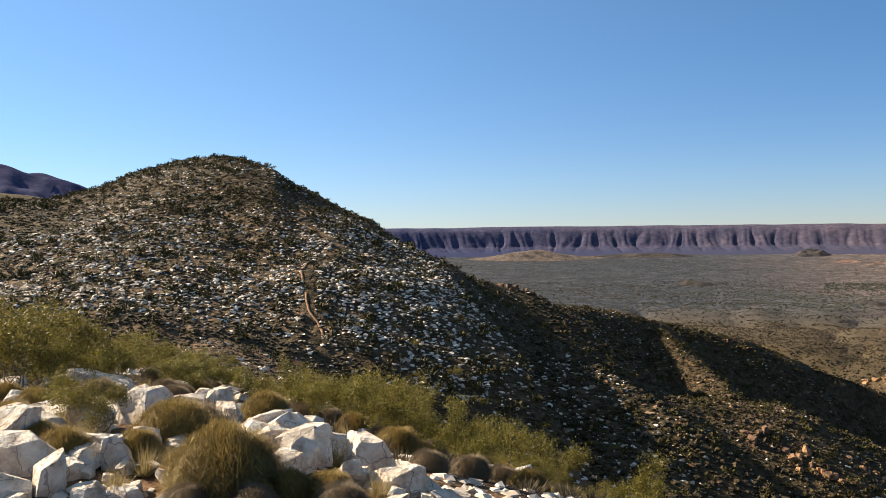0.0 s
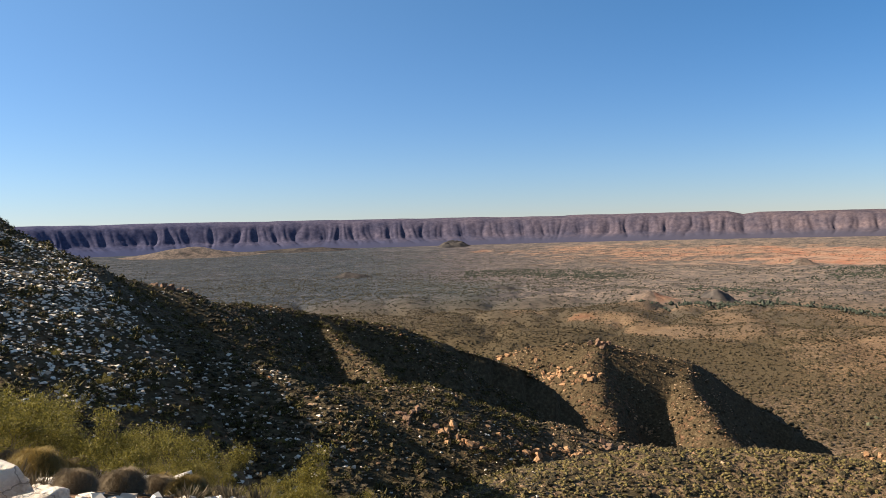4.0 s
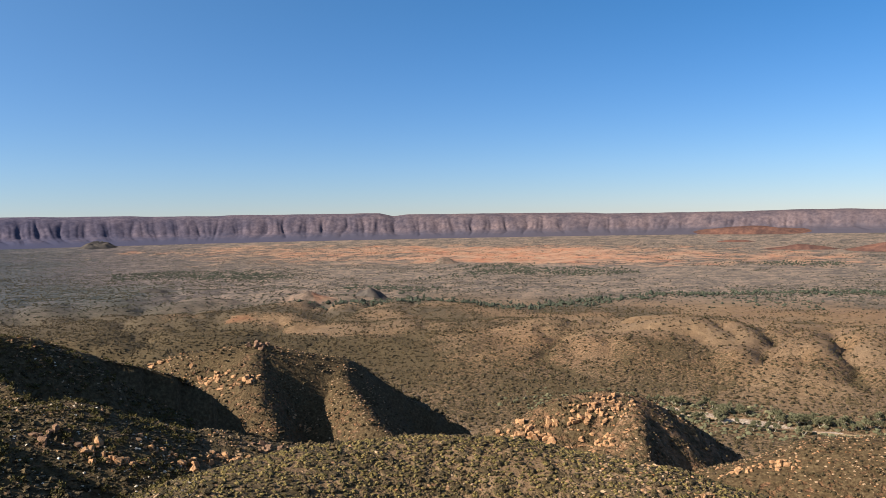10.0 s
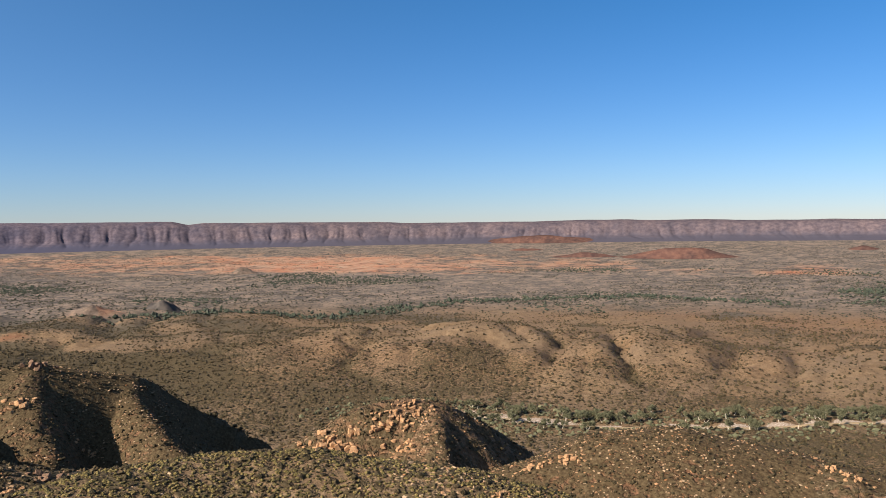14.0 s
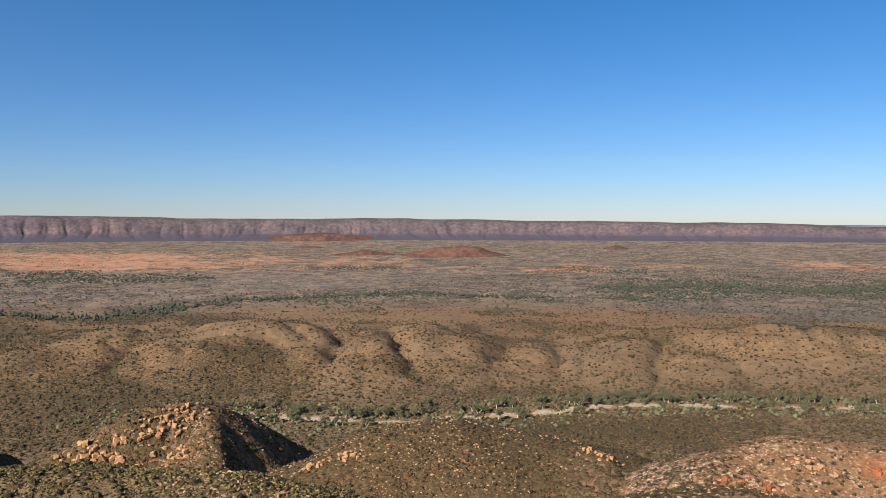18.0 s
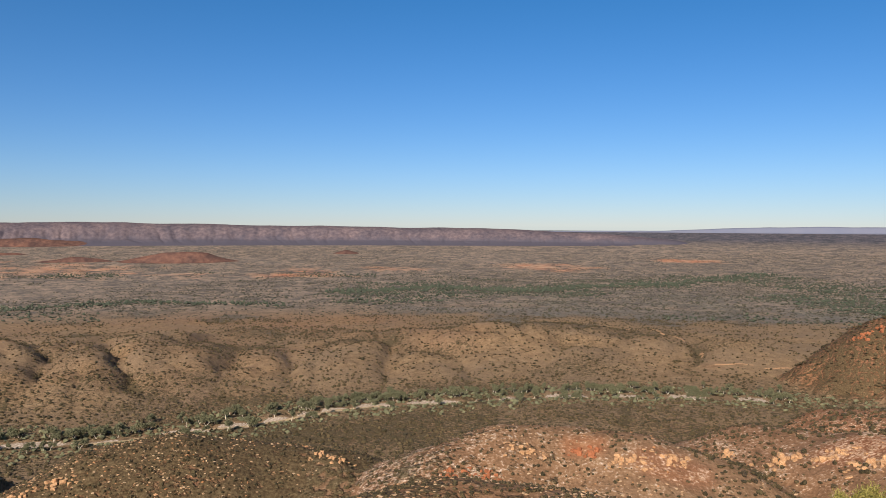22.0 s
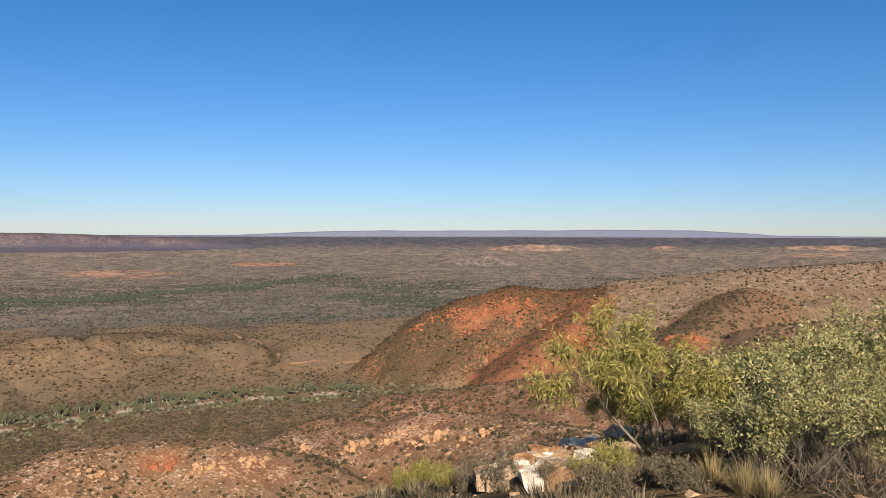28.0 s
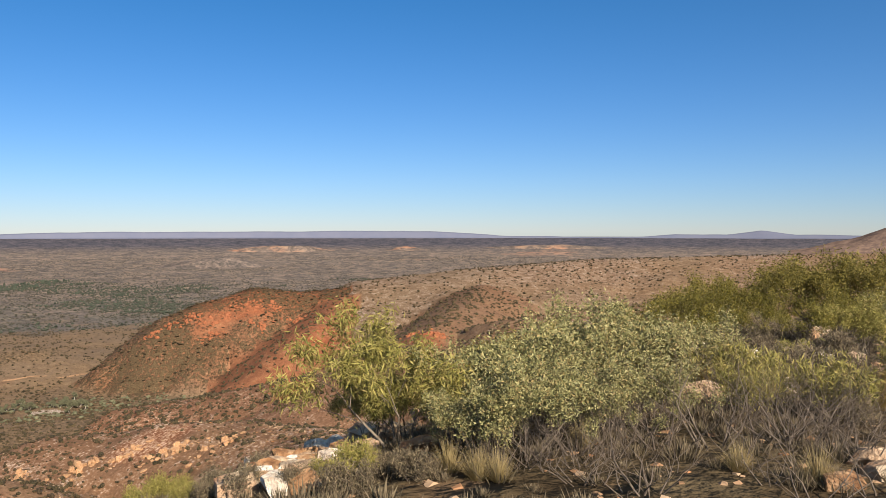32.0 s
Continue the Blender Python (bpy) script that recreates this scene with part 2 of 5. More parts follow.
def land(x, y):
    """Height of the ground and which hill it belongs to (-1: the plain)."""
    r = np.hypot(x, y)
    az = np.degrees(np.arctan2(x, y))
    az = np.where(az < -120, az + 360, az)
    z = plain(r)
    roll = smooth(250, 700, r) * (1 - smooth(2400, 3200, r))
    z = z + 3.0 * roll * fbm(x, y, 160, 3, 5) + 1.2 * roll * fbm(x, y, 30, 2, 9)
    wash = path_distance(x, y, WASH)
    # rolling foothills past the dry creek
    foot = smooth(30, 260, wash) * smooth(640, 800, r + 0.4 * (fbm(x, y, 300, 2, 3) * 100)) * (1 - smooth(980, 1260, r)) * smooth(44, 60, az) * (1 - smooth(112, 124, az))
    z = z + foot * (10 * smooth(-0.6, 0.5, fbm(x, y, 260, 2, 19)) + 34 * hollows(x, y) - 10)
    foot2 = smooth(800, 1000, r) * (1 - smooth(1500, 2200, r)) * (1 - smooth(40, 58, az))
    z = z + foot2 * 24 * (hollows(x, y) - 0.2)
    z = z - 2.0 * (1 - smooth(4, 12, wash))
    who = np.full(x.shape, -1)
    g1 = fbm(x, y, 42, 3, 21)
    g2 = fbm(x, y, 11, 3, 31)
    g3 = ridged(x, y, 70, 2, 41) - 0.6
    for k, name in enumerate(ORDER):
        h = HILLS[name]
        top = np.full(x.shape, -1e9)
        for dist, zc, side in seg_field(x, y, h["pts"]):
            slope = np.where(side > 0, h["sl"], h["sr"])
            wob = np.clip(1 + h["rough"] * (1.1 * g1 + 1.3 * g3 + 0.35 * g2), 0.35, 2)
            top = np.maximum(top, zc - slope * wob * (np.sqrt(dist * dist + h["w"] ** 2) - h["w"]) - h.get("q", 0.0012) * dist * dist)
        if name == "peak":
            top = top + r * np.radians(np.interp(az, *PEAK_SHAPE)) * smooth(130, 190, r) * (1 - smooth(330, 420, r))
        top = top - h.get("e", 0.4) * past_ends(x, y, h["pts"])
        amp = np.minimum(1.0, r / 160.0) * h["rough"] * 5
        top = top + amp * (0.35 * g2) 
        who = np.where(top > z, k, who)
        z = np.maximum(z, top)
    z = z + (0.10 * fbm(x, y, 3.0, 3, 51)) * smooth(2, 6, r) * (1 - smooth(60, 120, r))
    return z, who, wash, az, r


# ---------------------------------------------------------------- materials
def material(name):
    m = bpy.data.materials.new(name)
    m.use_nodes = True
    nt = m.node_tree
    return m, nt, nt.nodes["Principled BSDF"]


def nd(nt, kind, **values):
    n = nt.nodes.new(kind)
    for k, v in values.items():
        n.inputs[k.replace("_", " ")].default_value = v
    return n


def noise_node(nt, scale, detail=6.0, rough=0.6, vec=None):
    n = nd(nt, "ShaderNodeTexNoise", Scale=scale, Detail=detail, Roughness=rough)
    if vec is None:
        vec = nt.nodes.new("ShaderNodeTexCoord").outputs["Object"]
    nt.links.new(vec, n.inputs["Vector"])
    return n


def ramp(nt, fac, stops):
    n = nt.nodes.new("ShaderNodeValToRGB")
    e = n.color_ramp.elements
    while len(e) < len(stops):
        e.new(0.5)
    for item, (p, c) in zip(e, stops):
        item.position, item.color = p, (*c, 1)
    nt.links.new(fac, n.inputs["Fac"])
    return n.outputs["Color"]


def mix(nt, fac, a, b, mode="MIX"):
    n = nt.nodes.new("ShaderNodeMix")
    n.data_type, n.blend_type = "RGBA", mode
    for sock, v in ((n.inputs[0], fac), (n.inputs[6], a), (n.inputs[7], b)):
        if isinstance(v, (int, float)):
            sock.default_value = v
        elif isinstance(v, tuple):
            sock.default_value = (*v, 1)
        else:
            nt.links.new(v, sock)
    return n.outputs[2]


def math_node(nt, op, a, b=0.0, clamp=False):
    n = nt.nodes.new("ShaderNodeMath")
    n.operation, n.use_clamp = op, clamp
    for sock, v in ((n.inputs[0], a), (n.inputs[1], b)):
        if isinstance(v, (int, float)):
            sock.default_value = v
        else:
            nt.links.new(v, sock)
    return n.outputs[0]


def bump(nt, bsdf, height, strength, distance):
    b = nd(nt, "ShaderNodeBump", Strength=strength, Distance=distance)
    nt.links.new(height, b.inputs["Height"])
    nt.links.new(b.outputs["Normal"], bsdf.inputs["Normal"])


def land_material():
    """Bare earth between tan and red, dry grass, dark low scrub and pale stone, by the land's cover."""
    m, nt, bsdf = material("dry_land")
    cover = nt.nodes.new("ShaderNodeAttribute")
    cover.attribute_name = "cover"
    sep = nt.nodes.new("ShaderNodeSeparateColor")
    nt.links.new(cover.outputs["Color"], sep.inputs[0])
    red, scrub, pale = sep.outputs[0], sep.outputs[1], sep.outputs[2]
    big, mid, fine, tiny = (noise_node(nt, s, d).outputs[0] for s, d in ((0.012, 6), (0.12, 8), (0.9, 6), (7.0, 5)))
    spot = noise_node(nt, 0.33, 3, 0.55).outputs[0]
    tan = ramp(nt, mid, [(0.3, (0.168, 0.118, 0.068)), (0.55, (0.265, 0.188, 0.108)), (0.75, (0.365, 0.275, 0.166))])
    rust = ramp(nt, mid, [(0.3, (0.21, 0.075, 0.037)), (0.55, (0.33, 0.125, 0.056)), (0.78, (0.40, 0.20, 0.10))])
    stone = ramp(nt, fine, [(0.3, (0.30, 0.235, 0.17)), (0.5, (0.48, 0.41, 0.32)), (0.7, (0.60, 0.54, 0.46))])
    stone = mix(nt, red, stone, mix(nt, 1.0, stone, (0.95, 0.66, 0.45), "MULTIPLY"))
    bush = ramp(nt, fine, [(0.3, (0.05, 0.043, 0.024)), (0.55, (0.09, 0.076, 0.04)), (0.8, (0.155, 0.125, 0.066))])
    # grey-green woods, paled with distance so the colour carries haze too
    bush = mix(nt, cover.outputs["Alpha"], bush, ramp(nt, mid, [(0.35, (0.115, 0.117, 0.112)), (0.7, (0.20, 0.20, 0.185))]))
    grey = ramp(nt, big, [(0.4, (0.0, 0.0, 0.0)), (0.6, (1.0, 1.0, 1.0))])
    tan = mix(nt, math_node(nt, "MULTIPLY", grey, 0.5), tan, (0.20, 0.155, 0.105))
    earth = mix(nt, red, tan, rust)
    wide = noise_node(nt, 0.03, 9, 0.7).outputs[0]
    s = math_node(nt, "ADD", math_node(nt, "MULTIPLY", spot, 0.6), math_node(nt, "ADD", math_node(nt, "MULTIPLY", mid, 0.1), math_node(nt, "MULTIPLY", wide, 0.3)))
    s = math_node(nt, "MULTIPLY", math_node(nt, "SUBTRACT", math_node(nt, "ADD", s, scrub), 1.0), 9.0, True)
    p = math_node(nt, "ADD", math_node(nt, "MULTIPLY", fine, 0.6), math_node(nt, "MULTIPLY", mid, 0.4))
    p = math_node(nt, "MULTIPLY", math_node(nt, "SUBTRACT", math_node(nt, "ADD", p, pale), 0.93), 8.0, True)
    col = mix(nt, math_node(nt, "MULTIPLY", s, 0.85), mix(nt, p, earth, stone), bush)
    col = mix(nt, math_node(nt, "MULTIPLY", math_node(nt, "SUBTRACT", fine, 0.36), 3.0, True), mix(nt, 1.0, col, (0.6, 0.56, 0.52), "MULTIPLY"), col)
    col = mix(nt, math_node(nt, "MULTIPLY", tiny, 0.5), col, mix(nt, 1.0, col, (0.55, 0.5, 0.46), "MULTIPLY"))
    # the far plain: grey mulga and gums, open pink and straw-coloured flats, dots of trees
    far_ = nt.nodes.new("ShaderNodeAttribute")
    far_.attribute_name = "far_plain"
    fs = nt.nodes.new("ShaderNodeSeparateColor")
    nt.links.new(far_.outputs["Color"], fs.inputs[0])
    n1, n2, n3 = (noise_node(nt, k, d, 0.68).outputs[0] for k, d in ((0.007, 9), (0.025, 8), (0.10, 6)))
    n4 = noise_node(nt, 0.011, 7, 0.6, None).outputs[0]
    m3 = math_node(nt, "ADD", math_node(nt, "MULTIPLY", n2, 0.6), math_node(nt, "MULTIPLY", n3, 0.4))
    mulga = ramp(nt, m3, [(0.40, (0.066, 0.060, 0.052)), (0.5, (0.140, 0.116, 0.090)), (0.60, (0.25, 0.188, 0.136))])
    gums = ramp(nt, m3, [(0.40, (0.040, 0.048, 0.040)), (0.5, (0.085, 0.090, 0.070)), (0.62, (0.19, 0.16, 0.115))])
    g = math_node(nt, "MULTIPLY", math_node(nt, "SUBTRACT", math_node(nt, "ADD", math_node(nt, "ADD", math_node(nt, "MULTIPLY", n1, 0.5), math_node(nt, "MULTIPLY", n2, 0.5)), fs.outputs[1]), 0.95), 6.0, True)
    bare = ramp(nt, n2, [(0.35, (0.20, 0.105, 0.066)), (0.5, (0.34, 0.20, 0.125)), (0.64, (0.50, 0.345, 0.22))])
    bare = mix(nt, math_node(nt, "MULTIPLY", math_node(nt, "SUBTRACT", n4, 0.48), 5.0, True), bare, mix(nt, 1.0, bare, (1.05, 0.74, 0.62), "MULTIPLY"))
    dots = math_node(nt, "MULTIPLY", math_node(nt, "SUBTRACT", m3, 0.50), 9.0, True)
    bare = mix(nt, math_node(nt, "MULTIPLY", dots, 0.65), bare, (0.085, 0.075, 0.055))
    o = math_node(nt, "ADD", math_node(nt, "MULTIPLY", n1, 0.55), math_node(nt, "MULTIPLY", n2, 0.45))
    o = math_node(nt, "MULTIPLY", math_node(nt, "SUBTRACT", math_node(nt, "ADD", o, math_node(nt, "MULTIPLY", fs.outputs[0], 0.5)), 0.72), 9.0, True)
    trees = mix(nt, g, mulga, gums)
    # haze painted into the trees' colour, far out and towards the north
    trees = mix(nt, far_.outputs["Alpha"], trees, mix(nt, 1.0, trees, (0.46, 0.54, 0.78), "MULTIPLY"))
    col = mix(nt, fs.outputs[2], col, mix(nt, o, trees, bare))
    # slight haze blue multiplied into all of the land's colour
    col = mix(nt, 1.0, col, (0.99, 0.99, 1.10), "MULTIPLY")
    nt.links.new(col, bsdf.inputs["Base Color"])
    bsdf.inputs["Roughness"].default_value = 0.95
    bsdf.inputs["Specular IOR Level"].default_value = 0.1
    h = math_node(nt, "ADD", math_node(nt, "MULTIPLY", mid, 1.5), math_node(nt, "ADD", math_node(nt, "MULTIPLY", fine, 0.5), math_node(nt, "MULTIPLY", tiny, 0.06)))
    h = math_node(nt, "ADD", h, math_node(nt, "MULTIPLY", s, 0.9))
    bump(nt, bsdf, h, 1.0, 0.9)
    return m


def range_material(name, low, high, apron=None, z0=0.0, z1=1.0, haze_tint=None, fleck=4.0):
    """Bare rock, with darker scrub over the lower slopes, and blue haze painted into the range's north end."""
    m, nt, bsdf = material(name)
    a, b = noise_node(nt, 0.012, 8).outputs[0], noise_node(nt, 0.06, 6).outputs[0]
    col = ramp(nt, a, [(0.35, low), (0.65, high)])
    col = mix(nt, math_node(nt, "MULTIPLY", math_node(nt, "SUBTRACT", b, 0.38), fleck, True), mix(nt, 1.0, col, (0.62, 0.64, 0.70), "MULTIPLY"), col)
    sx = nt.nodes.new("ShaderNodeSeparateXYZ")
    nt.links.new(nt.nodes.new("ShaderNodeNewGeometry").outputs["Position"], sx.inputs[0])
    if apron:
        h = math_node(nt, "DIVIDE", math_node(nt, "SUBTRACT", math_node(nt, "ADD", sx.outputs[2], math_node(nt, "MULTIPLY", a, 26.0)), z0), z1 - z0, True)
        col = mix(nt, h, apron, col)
    # distance haze, painted as a blue tint that grows northwards
    if haze_tint:
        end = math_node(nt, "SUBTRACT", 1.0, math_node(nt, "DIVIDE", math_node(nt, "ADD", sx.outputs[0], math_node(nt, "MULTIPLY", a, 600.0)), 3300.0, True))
        col = mix(nt, end, col, mix(nt, 1.0, col, haze_tint, "MULTIPLY"))
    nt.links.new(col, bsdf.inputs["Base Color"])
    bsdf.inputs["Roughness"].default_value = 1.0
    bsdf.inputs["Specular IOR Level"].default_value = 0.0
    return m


def foliage_material(name, colours, rough=0.75, thin=0.0, gaps=0.0):
    """Leaves whose colour varies from clump to clump; gaps: the size, per metre, of shaded hollows painted between the
    sprays.
    """
    m, nt, bsdf = material(name)
    g = nt.nodes.new("ShaderNodeNewGeometry")
    n = len(colours) - 1
    col = ramp(nt, g.outputs["Random Per Island"], [(k / n, c) for k, c in enumerate(colours)])
    fine = noise_node(nt, 2.5, 4).outputs[0]
    col = mix(nt, math_node(nt, "MULTIPLY", fine, 0.5), col, mix(nt, 1.0, col, (0.5, 0.5, 0.45), "MULTIPLY"))
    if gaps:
        # noise paints shaded hollows and sunlit sprays into the colour
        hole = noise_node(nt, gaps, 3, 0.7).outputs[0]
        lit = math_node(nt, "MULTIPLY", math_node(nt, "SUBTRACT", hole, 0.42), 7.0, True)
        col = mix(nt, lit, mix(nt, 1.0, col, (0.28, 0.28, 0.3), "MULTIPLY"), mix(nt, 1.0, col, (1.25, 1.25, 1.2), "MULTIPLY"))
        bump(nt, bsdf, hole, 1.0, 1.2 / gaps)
    nt.links.new(col, bsdf.inputs["Base Color"])
    bsdf.inputs["Roughness"].default_value = rough
    bsdf.inputs["Specular IOR Level"].default_value = 0.2
    if thin:
        tr = nt.nodes.new("ShaderNodeBsdfTranslucent")
        nt.links.new(col, tr.inputs["Color"])
        ms = nt.nodes.new("ShaderNodeMixShader")
        ms.inputs[0].default_value = thin
        nt.links.new(bsdf.outputs[0], ms.inputs[1])
        nt.links.new(tr.outputs[0], ms.inputs[2])
        nt.links.new(ms.outputs[0], nt.nodes["Material Output"].inputs["Surface"])
    return m


LAND = land_material()
# mauve base colour with the range's distance haze mixed in
RANGE = range_material("hazed_range_rock", (0.088, 0.075, 0.092), (0.145, 0.112, 0.122), (0.070, 0.066, 0.090), -62.0, -38.0, (0.68, 0.90, 1.42))
MAROON = range_material("maroon_scrubby_rock", (0.075, 0.048, 0.045), (0.16, 0.085, 0.066))
PINKISH = range_material("pinkish_brown_rock", (0.15, 0.105, 0.085), (0.26, 0.18, 0.14))
DARK_HILL = range_material("dark_scrubby_rock", (0.045, 0.044, 0.046), (0.10, 0.088, 0.080))
# the pale blue is horizon haze, put into the mesas' base colour
MESA = range_material("hazed_mesa_rock", (0.17, 0.185, 0.25), (0.19, 0.20, 0.26), fleck=0.0)
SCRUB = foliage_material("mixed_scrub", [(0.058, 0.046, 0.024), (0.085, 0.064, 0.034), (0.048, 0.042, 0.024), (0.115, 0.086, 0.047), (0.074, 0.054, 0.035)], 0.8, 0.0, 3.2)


# ---------------------------------------------------------------- mesh building
def mesh_of(name, verts, faces, mat=None, shade=False, counts=None):
    """A mesh from arrays: faces is (n, 3) or (n, 4)."""
    me = bpy.data.meshes.new(name)
    verts, faces = np.asarray(verts, np.float32), np.asarray(faces, np.int32)
    n, k = faces.shape
    me.vertices.add(len(verts))
    me.vertices.foreach_set("co", verts.ravel())
    me.loops.add(n * k)
    me.loops.foreach_set("vertex_index", faces.ravel())
    me.polygons.add(n)
    me.polygons.foreach_set("loop_start", np.arange(0, n * k, k, dtype=np.int32))
    me.polygons.foreach_set("use_smooth", np.full(n, shade))
    me.update(calc_edges=True)
    if mat:
        me.materials.append(mat)
    return me


def attribute(me, values, name="cover"):
    at = me.color_attributes.new(name, "FLOAT_COLOR", "POINT")
    at.data.foreach_set("color", (values if values.shape[1] == 4 else np.c_[values, np.ones(len(values))]).astype(np.float32).ravel())


# bare patches: heading, distance, half width and depth, change of red, scrub and pale
PATCHES = [(70.3, 2110, 30, 40, -0.2, -0.5, 0.7), (112.2, 1530, 60, 30, 0.1, -0.4, 0.4), (125.0, 1850, 30, 40, 0.0, -0.4, 0.5), (37.6, 1090, 40, 40, -0.2, -0.4, 0.15),
           (33.2, 1190, 24, 30, 0.6, -0.5, -0.1), (149, 640, 22, 60, 0.6, -0.4, 0), (105.1, 268, 9, 7, 0.35, -0.3, -0.05), (111, 262, 14, 9, 0.3, -0.3, 0.05),
           (126, 855, 30, 18, 0.25, -0.15, 0), (128.5, 865, 34, 16, 0.25, -0.15, 0), (133.5, 745, 18, 18, 0.4, -0.5, 0), (140.5, 560, 18, 25, 0.55, -0.4, 0), (122.5, 310, 16, 10, 0.45, -0.4, 0.1),
           (113.6, 905, 26, 12, 0.25, -0.5, 0.25), (37, 1450, 45, 50, -0.2, -0.2, 0.2), (131.5, 440, 14, 14, 0.6, -0.4, 0.0)]


def cover_of(x, y, z, who, wash, az, r):
    """Red earth, scrub and pale stone, each 0 to 1."""
    v = np.clip(r - 2000.0, 0, 2416)
    grow = (np.minimum(r, 2000.0) + 2700.0 * v / (2700.0 - v)) / np.maximum(r, 1.0)
    xt, yt = x * grow, y * grow
    a, b = fbm(xt, yt, 520, 4, 61), fbm(xt, yt, 120, 4, 71)
    streak = fbm(xt, yt, 700, 5, 81)
    red = 0.14 + 0.3 * a + 0.15 * b
    scrub = 0.55 + 0.12 * b + 0.08 * a
    pale = 0.12 + 0.10 * b
    # more scrub northwards darkens the plain, standing in for haze and back light
    scrub = scrub + 0.28 * (1 - smooth(18, 55, az)) * (r > 500)
    flat = who < 0
    # open tan and pink country far out, in patches, and woods
    true = grow * r
    out = smooth(1600, 2000, true) * flat
    band = (1 - smooth(4300, 5600, true)) * smooth(16, 40, az) * (1 - 0.5 * smooth(96, 112, az))
    open_ = np.maximum(smooth(-0.05, 0.25, streak + 1.1 * b) * band, smooth(0.12, 0.3, streak + 0.3 * a) * 0.9 * smooth(3000, 3800, true) * (1 - smooth(9000, 12000, true)))
    red = red - 0.10 * flat * smooth(380, 500, r) + out * (-0.05 + 0.20 * open_ - 0.16 * smooth(90, 108, az))
    scrub = scrub + out * (0.10 - 0.40 * open_)
    pale = pale + out * open_ * (0.18 + 0.16 * smooth(0.1, 0.4, b))
    dell = 1 - smooth(0.12, 0.4, hollows(x, y))
    red = red - 0.10 * smooth(560, 700, r) * (1 - smooth(1100, 1400, r)) * flat
    scrub = scrub - 0.09 * smooth(560, 700, r) * flat * smooth(56, 72, az) + 0.06 * smooth(380, 460, r) * (1 - smooth(700, 1000, r)) * flat + 0.16 * dell * smooth(560, 700, r) * (1 - smooth(1400, 2000, r)) * flat
    # scrub flat beside the creek and grey-green woods
    belt = np.exp(-((wash - 45) / 45.0) ** 2) * flat
    scrub = scrub + 0.06 * belt - 0.07 * flat * smooth(380, 450, r) * (1 - smooth(1200, 1500, r)) * smooth(30, 50, az)
    wood = flat * smooth(1250, 1500, r) * (1 - 0.4 * smooth(2300, 2900, r)) * smooth(86, 104, az)
    scrub = scrub + 0.20 * wood
    scrub = scrub + flat * smooth(650, 1100, r) * (0.34 * fbm(xt, yt, 75, 3, 91) + 0.24 * fbm(xt, yt, 260, 3, 93))
    pale = pale + flat * smooth(900, 1500, r) * 0.2 * smooth(0.15, 0.5, fbm(xt, yt, 90, 3, 95))
    here = (1 - smooth(35, 70, r)) * smooth(100, 120, az)
    scrub = scrub + 0.10 * here
    sand = (1 - smooth(3, 7, wash + 6 * b)) * flat * (1 - smooth(116, 118, az))
    pale, scrub = pale + 0.95 * sand, scrub - 0.8 * sand
    for k, (name, dr, ds, dp) in enumerate((
            ("summit", 0.1, -0.02, 0.15), ("rocky_crest", 0.15, -0.02, 0.15), ("peak", -0.2, 0.08, 0.26), ("peak_ridge", -0.2, 0.21, 0.22), ("near_spur", -0.2, 0.23, 0.18), ("knob", -0.1, 0.21, 0.16),
            ("front_spur", -0.05, 0.10, 0.18), ("dark_dome", 0.02, 0.12, 0.18), ("dome_rib", 0.08, 0.06, 0.2), ("dome_buttress", 0.08, 0.06, 0.2), ("knob_rib", -0.1, 0.08, 0.2), ("orange_rib", 0.08, 0.04, 0.24), ("ridge_rib", 0.1, 0.0, 0.2), ("green_spur", -0.1, 0.08, 0.14), ("orange_dome", 0.08, 0.04, 0.24),
            ("brown_ridge", 0.30, 0.10, 0.13), ("pink_hill", 0.18, -0.05, 0.30), ("low_bench", 0.2, 0.0, 0.2), ("ochre_hill", 0.28, -0.08, 0.32),
            ("ochre_back", 0.30, -0.12, 0.28), ("red_hill", 0.36, 0.04, 0.05), ("red_spur", 0.65, -0.12, 0.05), ("scar_spur", 0.22, -0.06, 0.14),
            ("tan_plateau", -0.02, -0.17, 0.28), ("tan_slope", 0.04, -0.14, 0.24), ("west_hill", -0.1, 0.05, 0.2), ("west_range", -0.2, 0.3, 0))):
        on = who == ORDER.index(name)
        red, scrub, pale = red + dr * on, scrub + ds * on, pale + dp * on
    red = red + 0.42 * smooth(-95, -75, z + 8 * b) * (who == ORDER.index("red_hill")) * (1 - smooth(134, 140, az))
    for pa, pd, wide, deep, dr, ds, dp in PATCHES:
        t = radians(pa)
        u, w = x * math.cos(t) - y * math.sin(t), x * math.sin(t) + y * math.cos(t) - pd
        on = 1 - smooth(0.55, 1.0, np.hypot(u / wide, w / deep) + 0.35 * b)
        red, scrub, pale = red + dr * on, scrub + ds * on, pale + dp * on
        woods = flat * smooth(900, 1500, r) * (0.35 + 0.65 * smooth(70, 100, az))
    return np.clip(np.c_[red, scrub, pale, woods], 0, 1)


